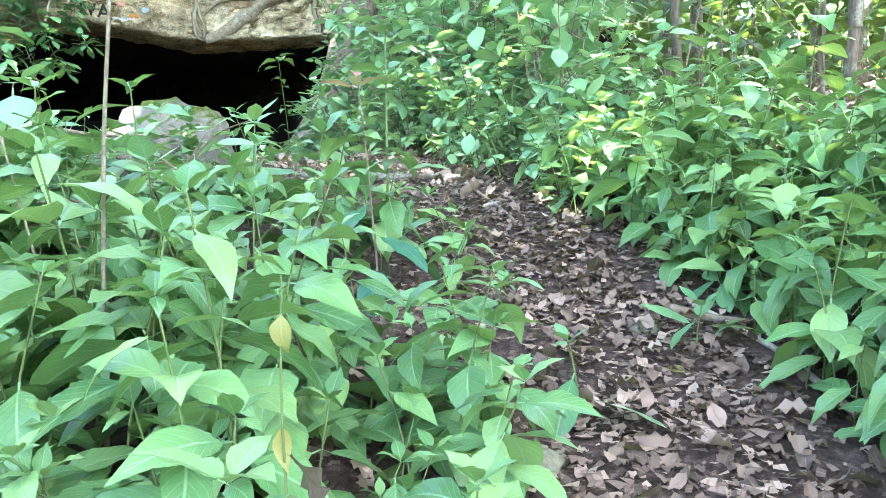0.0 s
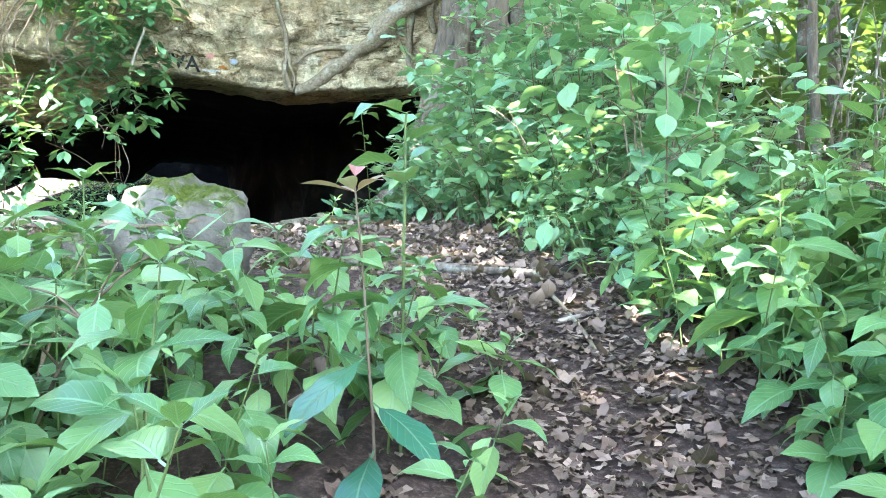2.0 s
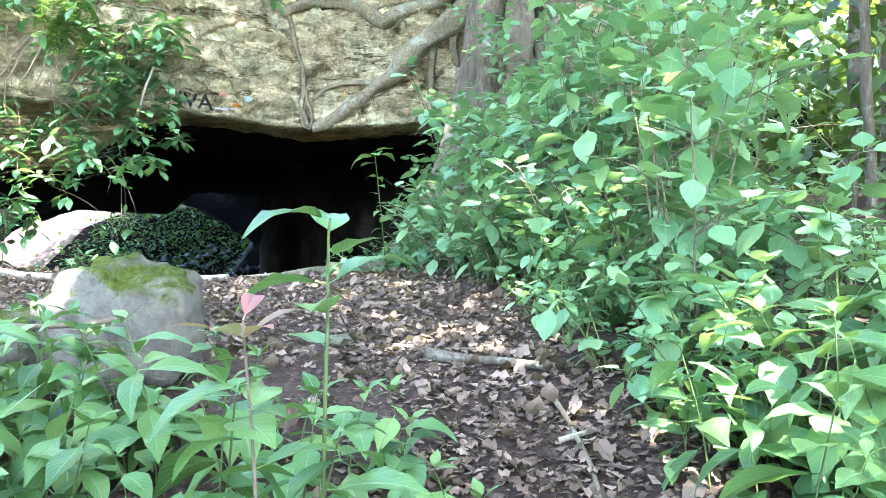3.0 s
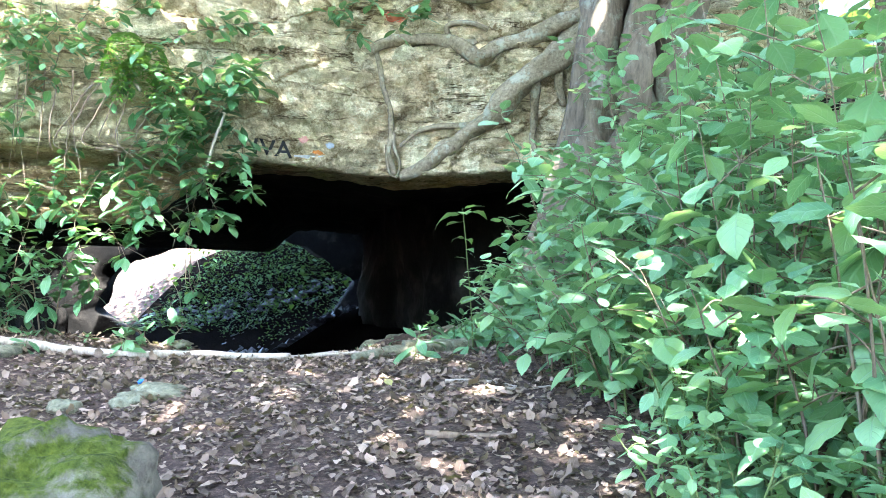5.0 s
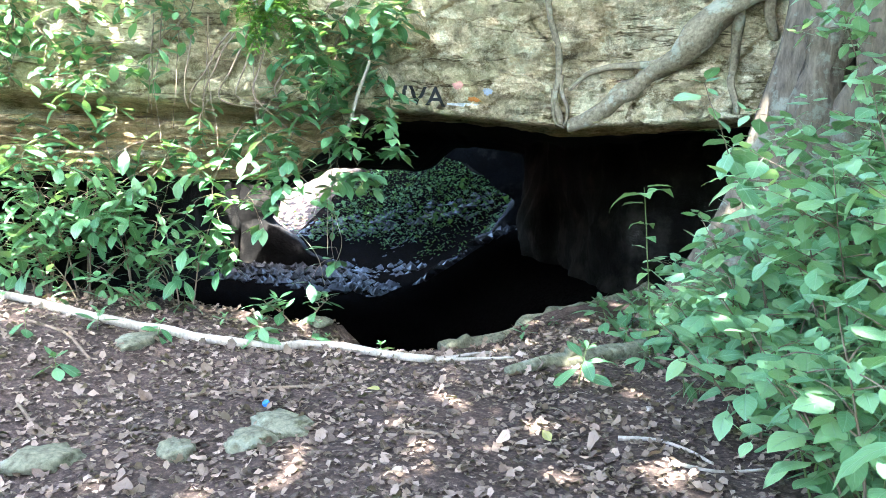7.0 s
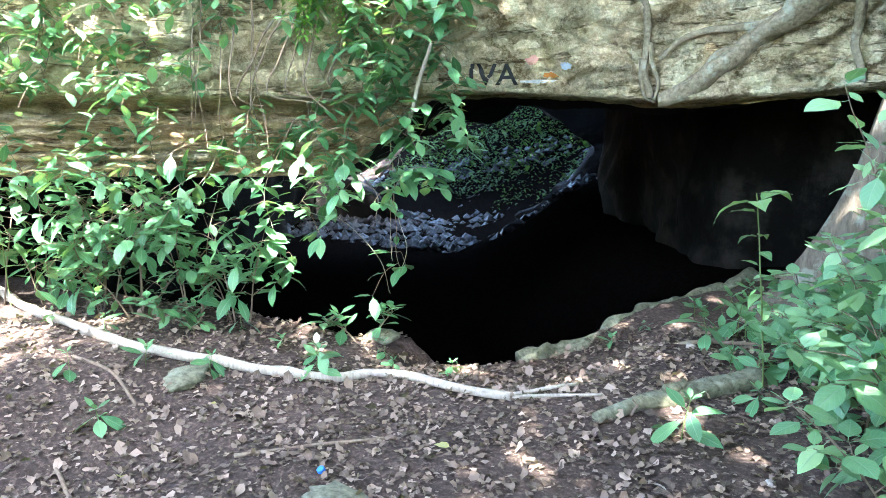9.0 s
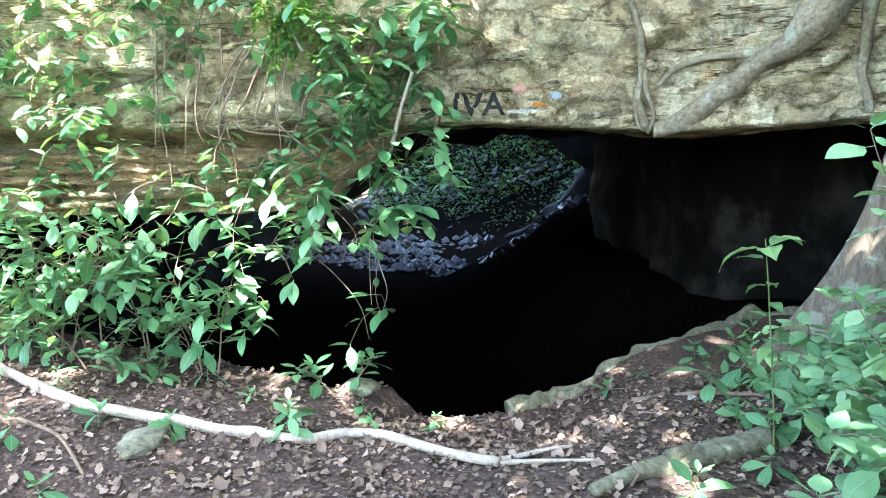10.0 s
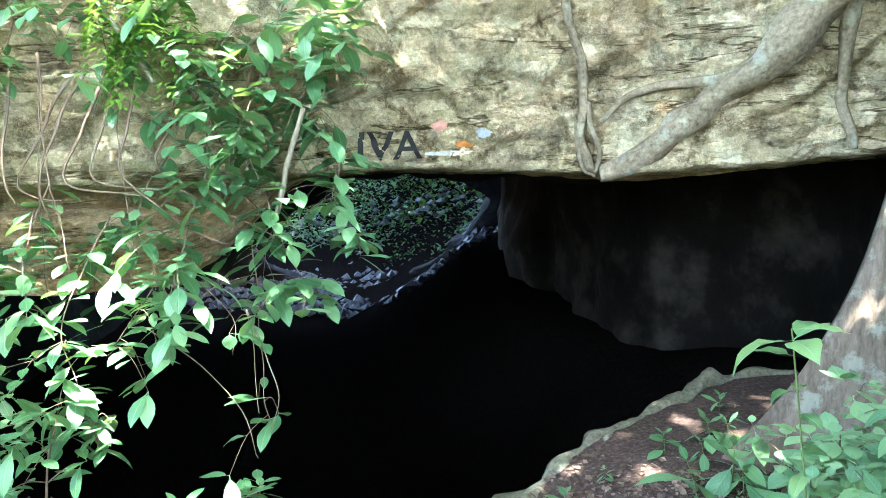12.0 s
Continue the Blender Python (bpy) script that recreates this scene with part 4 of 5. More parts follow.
def build_fig():
    tree = new("fig_tree")
    base = Vector((-0.80, 10.1, 1.35))
    tree.location = base
    tagged(tree, "grey fig tree with a flared trunk and roots gripping the cliff", "tree")
    g, n = Shape(), 30
    verts = []
    levels = [0.0 - 0.2 + 0.16 * k for k in range(46)]
    for z in levels:
        for k in range(n):
            a = 2 * math.pi * k / n
            flare = 0.80 * math.exp(-max(z, 0) / 1.3)
            lobes = 1 + (0.17 + 0.16 * min(flare, 1)) * math.sin(a * 6 + 0.6 + z * 0.25)
            r = (0.36 + flare) * lobes + 0.03 * noise.noise(Vector((math.cos(a) * 2, math.sin(a) * 2, z * 1.5)))
            verts.append((math.cos(a) * r + 0.09 * z, math.sin(a) * r * 0.55 + 0.03 * z, z))
    g.put(verts, [(i * n + k, i * n + (k + 1) % n, (i + 1) * n + (k + 1) % n, (i + 1) * n + k) for i in range(len(levels) - 1) for k in range(n)])
    part("trunk", g, M_BARK, tree)
    for i, (x, y, r0) in enumerate([(0.0, -0.5, 0.15), (0.34, -0.58, 0.13), (0.68, -0.42, 0.18)]):
        g = Shape()
        line = bend([(x - 0.3, y - 0.25, -0.15), (x - 0.1, y, 0.7), (x, y + 0.12, 2.0), (x + 0.12, y + 0.2, 3.4), (x + 0.45, y + 0.45, 5.6)], 7, 0.04, i)
        tube(g, line, taper(r0 * 1.5, r0 * 0.8, len(line)), 16, 1.1, i)
        part("buttress", g, M_BARK, tree)
    roots = [
        ([(-0.75, 4.75), (-1.1, 4.5), (-1.41, 4.23), (-1.81, 3.92), (-2.05, 3.65), (-2.3, 3.5), (-2.55, 3.3), (-2.8, 3.14), (-2.97, 3.07)], 0.16, 0.045, 0.06),
        ([(-0.8, 4.85), (-1.2, 4.68), (-1.6, 4.55), (-1.95, 4.42), (-2.15, 4.3), (-2.3, 4.45), (-2.6, 4.52), (-2.96, 4.5), (-3.2, 4.38)], 0.12, 0.045, 0.05),
        ([(-2.0, 3.72), (-2.3, 3.62), (-2.6, 3.6), (-2.85, 3.52), (-2.95, 3.4)], 0.045, 0.02, 0.04),
        ([(-2.35, 3.45), (-2.5, 3.42), (-2.58, 3.3), (-2.7, 3.2)], 0.04, 0.02, 0.07),
        ([(-3.16, 4.42), (-3.12, 4.1), (-3.05, 3.75), (-3.04, 3.5), (-3.05, 3.3), (-3.02, 3.1)], 0.03, 0.028, 0.05),
        ([(-3.08, 3.4), (-3.1, 3.25), (-3.06, 3.1), (-3.0, 3.06)], 0.022, 0.012, 0.07),
        ([(-3.03, 3.55), (-3.0, 3.35), (-2.98, 3.2), (-3.0, 3.08)], 0.022, 0.012, 0.08),
        ([(-1.55, 4.2), (-1.57, 3.9), (-1.6, 3.6), (-1.62, 3.45), (-1.57, 3.3), (-1.55, 3.17)], 0.05, 0.025, 0.06),
        ([(-1.3, 4.3), (-1.32, 4.0), (-1.3, 3.8)], 0.05, 0.03, 0.06),
        ([(-2.05, 4.62), (-2.25, 4.68), (-2.45, 4.62), (-2.35, 4.5), (-2.15, 4.48)], 0.03, 0.03, 0.06),
        ([(-0.7, 5.1), (-1.4, 5.05), (-2.2, 4.95), (-3.0, 5.1), (-3.8, 5.0)], 0.09, 0.03, 0.05),
    ]
    for i, (pts, r0, r1, out) in enumerate(roots):
        line = []
        for x, z in pts:
            p = on_face(x, max(z, 3.22), out * 0.5)
            line.append(Vector((p.x, p.y, z)) - base)
        line = bend(line, 6, 0.03, i)
        g = Shape()
        tube(g, line, taper(r0, r1, len(line)), 12, 0.7, i)
        part("root", g, M_ROOT, tree)
    limbs = [((0.4, 0.2, 6.9), (-1.5, -1.5, 9.0), (-3.2, -3.0, 10.2)), ((0.4, 0.2, 6.9), (1.2, -2.0, 9.0), (2.4, -4.0, 10.4)), ((0.4, 0.2, 6.9), (1.0, 1.0, 9.5), (2.0, 3.0, 11.0))]
    for i, l in enumerate(limbs):
        g = Shape()
        line = bend(l, 6, 0.1, i)
        tube(g, line, taper(0.3, 0.06, len(line)), 8, 0.2, i)
        part("limb", g, M_BARK, tree)
    g = Shape()
    # unseen crown, set towards the sun so it dapples the cliff face
    crown_into(g, random.Random(23), (0.4, -2.6, 8.8), 5.0, 4200, flat=0.3, hollow=0.1)
    part("crown", g, M_FAR, tree)


# ---- trees of the forest ----
def forest_tree(rng, x, y, height, r, crown_r, leaves, lean=0.6, hollow=0.15, shift=(0.0, 0.0)):
    tree = new("forest_tree")
    z = ground_height(x, y)
    tree.location = (x, y, z)
    tagged(tree, "slender forest tree with brown bark and a light leafy crown", "tree", "trees of the forest")
    top = Vector((rng.uniform(-lean, lean) + shift[0], rng.uniform(-lean, lean) + shift[1], height))
    line = bend([(0, 0, -0.2), top * 0.45 + Vector((rng.uniform(-0.2, 0.2), 0, 0)), top], 6, 0.03, rng.randrange(99))
    g = Shape()
    tube(g, line, taper(r, r * 0.45, len(line)), 9, 0.2, 1)
    part("trunk", g, M_TRUNK, tree)
    g = Shape()
    mid = top + Vector((0, 0, crown_r * 0.1))
    clumps = crown_into(g, rng, mid, crown_r, leaves, flat=0.4, hollow=hollow)
    part("crown", g, M_FAR, tree)
    for k in range(4):
        g = Shape()
        c = clumps[k * 2 % len(clumps)]
        s = line[int(len(line) * (0.6 + 0.09 * k))]
        tube(g, bend([s, s.lerp(c, 0.5) + Vector((0, 0, 0.2)), c], 5, 0.05, k), taper(r * 0.4, r * 0.1, 11), 6, 0.2, k)
        part("limb", g, M_TRUNK, tree)


def build_forest():
    rng = random.Random(29)
    spots = [(3.4, 6.6, 7, 0.05), (4.6, 8.8, 8, 0.09), (5.4, 11.5, 9, 0.12), (2.9, 9.6, 7, 0.06), (3.6, 12.8, 9, 0.10), (6.6, 9.0, 8, 0.1), (7.8, 13.0, 9, 0.14), (1.9, 12.0, 8, 0.08), (5.0, 6.2, 7, 0.06), (8.6, 8.6, 9, 0.12), (10.5, 11.5, 10, 0.15), (9, 17, 10, 0.16), (5.5, 17, 10, 0.15)]
    for x, y, h, r in spots:
        forest_tree(rng, x, y, h, r, 2.6, 1900)
    # unseen trees beside and behind the path, added to filter the sun
    for x, y, h, r, cr, count in [(4.6, 3.6, 8.6, 0.12, 3.6, 4600), (1.8, -3.0, 9.5, 0.18, 4.0, 5200), (-3.4, -1.8, 9.0, 0.16, 3.4, 2200), (5.4, -1.5, 9.5, 0.18, 3.8, 3400), (-6.5, 1.5, 9.0, 0.15, 2.6, 700)]:
        forest_tree(random.Random(int(x * 10 + y)), x, y, h, r, cr, count)
    # more unseen trees, crowns shifted up-sun to shade path, boulder and terrace
    forest_tree(random.Random(51), 3.2, 0.3, 8.6, 0.15, 2.9, 2400, 0.2, shift=(-3.4, 2.6))
    forest_tree(random.Random(52), 5.4, 2.0, 8.2, 0.13, 3.0, 1300, 0.2, shift=(-2.6, 3.4))
    forest_tree(random.Random(53), 2.9, -2.6, 8.8, 0.12, 2.3, 3000, 0.1, shift=(-1.1, 1.2))
    forest_tree(random.Random(55), 3.4, -0.9, 8.2, 0.10, 1.5, 800, 0.1, shift=(-2.0, 1.9))
    # the thicket beyond the bushes
    g = Shape()
    sticks = Shape()
    for n in range(170):
        x, y = rng.uniform(1.9, 13), rng.uniform(3.2, 19)
        if x < 2.6 and y < 4.5:
            continue
        h = rng.uniform(0.8, 2.6) * (0.7 if rng.random() < 0.5 else 1.2)
        z = ground_height(x, y)
        top = Vector((x + rng.uniform(-0.4, 0.4), y + rng.uniform(-0.4, 0.4), z + h))
        line = bend([(x, y, z - 0.05), (x, y, z + h * 0.5), top], 4, 0.04, n)
        tube(sticks, line, taper(0.014, 0.004, len(line)), 5)
        for k in range(int(h * (14 if x < 5 else 30))):
            t = rng.uniform(0.2, 1.0)
            p = line[int(t * (len(line) - 1))] + Vector((rng.gauss(0, 1), rng.gauss(0, 1), rng.gauss(0, 0.6))) * 0.30
            g.put(*FAR_BLADES[k % 3], leaf_turn(p, rng.uniform(0, 6.28), rng.uniform(-0.6, 0.3), rng.uniform(0.45, 1.0), rng.uniform(-0.4, 0.4)))
    for n in range(6500):
        x, y = rng.uniform(2.6, 15), rng.uniform(8.5, 21)
        if n % 3 == 0:
            x, y = rng.uniform(5.5, 15), rng.uniform(2.0, 10)
        p = (x, y, ground_height(x, y) + 0.2 + rng.uniform(0, 6.5) * rng.random() ** 0.4)
        g.put(*FAR_BLADES[n % 3], leaf_turn(p, rng.uniform(0, 6.28), rng.uniform(-0.8, 0.4), rng.uniform(1.4, 2.8), rng.uniform(-0.4, 0.4)))
    ob = new("thicket")
    tagged(ob, "sunlit thicket of thin saplings behind the bushes", "thicket", kind="stuff")
    part("foliage", g, M_FAR, ob)
    part("stems", sticks, M_TRUNK, ob)
    # the far woods all round
    g = Shape()
    for n in range(15000):
        a = rng.uniform(0, 6.283)
        r = rng.uniform(17, 30)
        x, y = math.cos(a) * r * 1.1 - 1, math.sin(a) * r + 5
        if y > 9 and x < 2.5:
            continue
        p = (x, y, ground_height(x, y) + rng.uniform(0, 9) * rng.random() ** 0.5)
        g.put(*CROWN_BLADES[n % 3], leaf_turn(p, rng.uniform(0, 6.28), rng.uniform(-0.9, 0.6), rng.uniform(3.0, 5.5), rng.uniform(-0.5, 0.5)))
    ob = part("far_woods", g, M_FAR)
    tagged(ob, "light green woods closing the view between the trunks", "woods", kind="stuff")
    # rubble below the far opening
    g = Shape()
    for n in range(2600):
        x, y = rng.uniform(-25, -9.8), rng.uniform(20.5, 30)
        k = rng.uniform(0.05, 0.22)
        base = [(1, 0, 0), (-1, 0, 0), (0, 1, 0), (0, -1, 0), (0, 0, 0.7), (0, 0, -0.7)]
        verts = [(a * k * rng.uniform(0.6, 1.3), b * k * rng.uniform(0.6, 1.3), c * k * rng.uniform(0.6, 1.3)) for a, b, c in base]
        g.put(verts, [(0, 2, 4), (2, 1, 4), (1, 3, 4), (3, 0, 4), (2, 0, 5), (1, 2, 5), (3, 1, 5), (0, 3, 5)], None, Matrix.Translation((x, y, ground_height(x, y) + k * 0.2)) @ Matrix.Rotation(rng.uniform(0, 6), 4, "Z"))
    ob = part("far_rubble", g, M_DIMSTONE, smooth=False)
    tagged(ob, "grey stone rubble on the far slope behind the cave", "rubble", kind="stuff")
    # greenery on the slope beyond the far opening
    g = Shape()
    for n in range(2600):
        x, y = rng.uniform(-24, -8), rng.uniform(27.5, 44)
        p = (x, y, ground_height(x, y) + rng.uniform(0, 0.7) + (rng.uniform(0, 5) if y > 36 else 0))
        g.put(*CROWN_BLADES[n % 3], leaf_turn(p, rng.uniform(0, 6.28), rng.uniform(-0.6, 0.3), rng.uniform(0.5, 1.2), 0))
    # unseen trunkless crowns, added overhead to block light from this slope
    for mid in ((-9, 27, 13.5), (-13, 27, 13), (-12, 32, 12), (-17, 30, 12), (-7, 31, 13), (-15, 26, 10)):
        crown_into(g, rng, mid, 5.0, 3200, flat=0.4, hollow=0.05)
    for n in range(15000):
        x, y = rng.uniform(-22, -9), rng.uniform(25.5, 37)
        if ground_height(x, y) < -0.15 + 0.5 * noise.noise((x * 0.7, y * 0.7, 0)) + 0.9 * smooth01(-12.5, -10, x):
            continue
        p = (x, y, ground_height(x, y) + rng.uniform(0, 0.35))
        g.put(*FAR_BLADES[n % 3], leaf_turn(p, rng.uniform(0, 6.28), rng.uniform(-0.5, 0.9), rng.uniform(0.6, 1.2), 0))
    # a lower layer of the same added light-blocking crowns
    for mid in ((-10, 27, 8), (-14.5, 28, 8), (-19, 28, 8), (-16, 33, 9)):
        crown_into(g, rng, mid, 4.2, 1700, flat=0.35, hollow=0.05)
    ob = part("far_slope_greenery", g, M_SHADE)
    tagged(ob, "dark-coloured greenery and added shading crowns over the slope beyond the cave", "undergrowth", kind="stuff")


plant_herbs()
plant_bushes()
plant_hollow_shrubs()
hang_vines()
hang_roots()
build_fig()
build_forest()


# ---- stones, dead wood and litter ----
def stone_thing(name, x, y, size, mat, label, category, group="", seed=0, sink=0.35, turn=0.0, detail=4):
    bm = bmesh.new()
    bmesh.ops.create_icosphere(bm, subdivisions=detail, radius=1.0)
    sx, sy, sz = size
    for v in bm.verts:
        p = v.co.copy()
        near, where = noise.voronoi(p * 1.3 + Vector((seed, 0, 0)))
        k = 1 + 0.36 * noise.noise(p * 1.1 + Vector((seed, 0, 0))) + 0.22 * noise.noise(p * 2.9 + Vector((0, seed, 0))) + 0.07 * noise.noise(p * 8) + 0.03 * noise.noise(p * 19) - 0.10 * max(0.0, 1 - (near[1] - near[0]) * 6)
        if p.z > 0.55:
            p.z = 0.55 + (p.z - 0.55) * 0.45
        v.co = Vector((p.x * sx, p.y * sy, p.z * sz)) * k
    me = bpy.data.meshes.new(name)
    bm.to_mesh(me)
    bm.free()
    me.materials.append(mat)
    me.polygons.foreach_set("use_smooth", [True] * len(me.polygons))
    ob = new(name, me)
    ob.location = (x, y, ground_height(x, y) + sz * (1 - 2 * sink) * 0.55)
    ob.rotation_euler = (0, 0, turn)
    return tagged(ob, label, category, group)


stone_thing("mossy_boulder", -1.43, 4.1, (0.31, 0.27, 0.29), M_MOSSROCK, "pale boulder with yellow-green moss on its top", "boulder", seed=7.7, sink=-0.22)
stone_thing("mossy_boulder", -1.95, 4.35, (0.34, 0.30, 0.25), M_MOSSROCK, "low mossy boulder half buried among herbs", "boulder", seed=5.1, sink=0.35)
for n, (x, y, a, b, c) in enumerate([(-2.81, 6.27, 0.17, 0.12, 0.08), (-2.81, 6.05, 0.12, 0.10, 0.09), (-3.02, 5.79, 0.11, 0.09, 0.08), (-3.48, 5.44, 0.18, 0.13, 0.10), (-4.46, 6.68, 0.20, 0.11, 0.07), (0.13, 1.75, 0.11, 0.08, 0.06), (-0.85, 4.95, 0.13, 0.09, 0.04), (-4.15, 8.15, 0.14, 0.12, 0.06), (0.62, 2.45, 0.06, 0.05, 0.03)]):
    stone_thing("flat_stone", x, y, (a, b, c * 0.75), M_LOG, "flat grey-green mossy stone set in the soil", "stone", "stones on the terrace", n * 1.7, 0.4, n * 1.3, 3)
for n, (x, y, a) in enumerate([(-2.84, 5.28, 0.035), (-2.25, 9.1, 0.04), (-1.3, 7.4, 0.03), (-2.0, 6.1, 0.025)]):
    stone_thing("pale_pebble", x, y, (a, a * 0.8, a * 0.6), M_PALE, "small pale rounded pebble on the soil", "pebble", "pebbles on the terrace", n * 2.1, 0.2, n, 2)


def rim_ledge():
    """The worn rock edge along the rim."""
    pts = [(-3.45, 8.9), (-3.2, 9.5), (-2.92, 10.1), (-2.68, 10.8), (-2.4, 11.5), (-1.9, 11.9)]
    line = bend([(x, y, ground_height(x + 0.1, y - 0.25) - 0.055) for x, y in pts], 14, 0.03, 3)
    g = Shape()
    radii = [0.09 + 0.05 * noise.noise(p * 1.7) + 0.05 * noise.noise(p * 5) for p in line]
    tube(g, line, radii, 22, 0.9, 5)
    ob = part("rim_ledge", g, M_LOG)
    tagged(ob, "worn grey-green rock ledge along the cave's rim", "rock")


def ground_line(points, lift=0.02):
    return [Vector((x, y, ground_height(x, y) + lift)) for x, y in points]


def branch_thing(name, lines, mat, label, category, group="", sides=8):
    """A branch on the ground: a main piece and its forks, each a part."""
    ob = new(name)
    origin = Vector(lines[0][0][0])
    ob.location = origin
    for i, (pts, r0, r1) in enumerate(lines):
        line = bend([Vector(p) - origin for p in pts], 6, 0.012, i + len(lines))
        g = Shape()
        tube(g, line, taper(r0, r1, len(line)), sides, 0.35, i)
        part("stem" if i == 0 else "fork", g, mat, ob)
    return tagged(ob, label, category, group)


MAIN = [(-7.6, 7.0), (-6.6, 6.75), (-5.7, 6.62), (-4.95, 6.64), (-4.5, 6.93), (-4.15, 7.12), (-3.83, 7.32), (-3.6, 7.57), (-3.12, 7.60), (-2.77, 7.64)]
rim_ledge()
branch_thing("fallen_branch", [(ground_line(MAIN, 0.03), 0.036, 0.024), (ground_line([(-2.82, 7.64), (-2.6, 7.76), (-2.33, 7.90)], 0.025), 0.018, 0.008), (ground_line([(-2.85, 7.64), (-2.68, 7.86), (-2.54, 8.02)], 0.03), 0.018, 0.008), (ground_line([(-4.3, 7.04), (-4.12, 7.2), (-3.97, 7.18)], 0.03), 0.012, 0.006)], M_PALE, "long pale barkless branch lying across the terrace", "branch")
branch_thing("mossy_log", [(ground_line([(-2.22, 7.58), (-2.1, 7.85), (-1.98, 8.06), (-1.86, 8.3), (-1.68, 8.58)], 0.025), 0.03, 0.085), (ground_line([(-2.0, 8.0), (-1.95, 8.12), (-1.98, 8.22)], 0.07), 0.035, 0.02)], M_LOG, "short mossy log on the soil near the rim", "log", sides=14)
for n, (pts, r, mat) in enumerate([
    ([(-3.57, 6.32), (-3.3, 6.62), (-3.02, 6.92)], 0.012, M_TWIG),
    ([(-5.05, 6.33), (-4.75, 6.38), (-4.41, 6.32)], 0.014, M_TWIG),
    ([(-0.56, 4.8), (-0.25, 4.75), (0.05, 4.75)], 0.016, M_TRUNK),
    ([(-0.38, 4.65), (-0.1, 4.55), (0.15, 4.5)], 0.028, M_TRUNK),
    ([(0.12, 4.35), (0.25, 4.0), (0.33, 3.6)], 0.012, M_ROOT),
    ([(0.2, 3.95), (0.36, 4.05), (0.46, 4.15)], 0.010, M_PALE),
    ([(-2.6, 9.0), (-2.2, 9.2), (-1.85, 9.35)], 0.02, M_TWIG),
    ([(-1.3, 6.9), (-1.1, 6.95), (-0.85, 6.8)], 0.012, M_PALE),
    ([(-1.0, 6.7), (-0.8, 6.72), (-0.6, 6.85)], 0.010, M_PALE),
    ([(-3.3, 5.1), (-3.0, 5.05), (-2.75, 4.95)], 0.012, M_TWIG),
    ([(-4.2, 5.75), (-3.8, 5.65), (-3.6, 5.75)], 0.012, M_TWIG),
    ([(1.0, 1.9), (0.95, 2.3), (0.82, 2.6)], 0.012, M_PALE),
    ([(0.72, 2.55), (0.82, 2.5), (0.95, 2.45)], 0.020, M_TWIG),
    ([(0.1, 3.0), (0.28, 2.85), (0.42, 2.7)], 0.006, M_TWIG),
    ([(-0.55, 3.0), (-0.45, 3.25), (-0.42, 3.4)], 0.009, M_PALE),
    ([(-1.8, 3.72), (-1.45, 3.62), (-1.15, 3.72)], 0.011, M_TWIG),
    ([(-2.2, 6.45), (-2.05, 6.5), (-1.95, 6.42)], 0.012, M_TWIG),
    ([(-3.0, 8.3), (-2.85, 8.15), (-2.8, 8.0)], 0.009, M_TWIG),
]):
    branch_thing("stick", [(ground_line(pts, r * 0.8 + (0.36 if n == 15 else 0)), r, r * 0.6)], mat, "dry weathered stick lying on the leaf litter", "stick", "sticks on the ground", 6)
branch_thing("bark_piece", [(ground_line([(-0.98, 5.72), (-0.8, 5.75), (-0.6, 5.78)], 0.004), 0.022, 0.016)], M_TWIG, "flat pale piece of bark on the litter", "bark", sides=5)


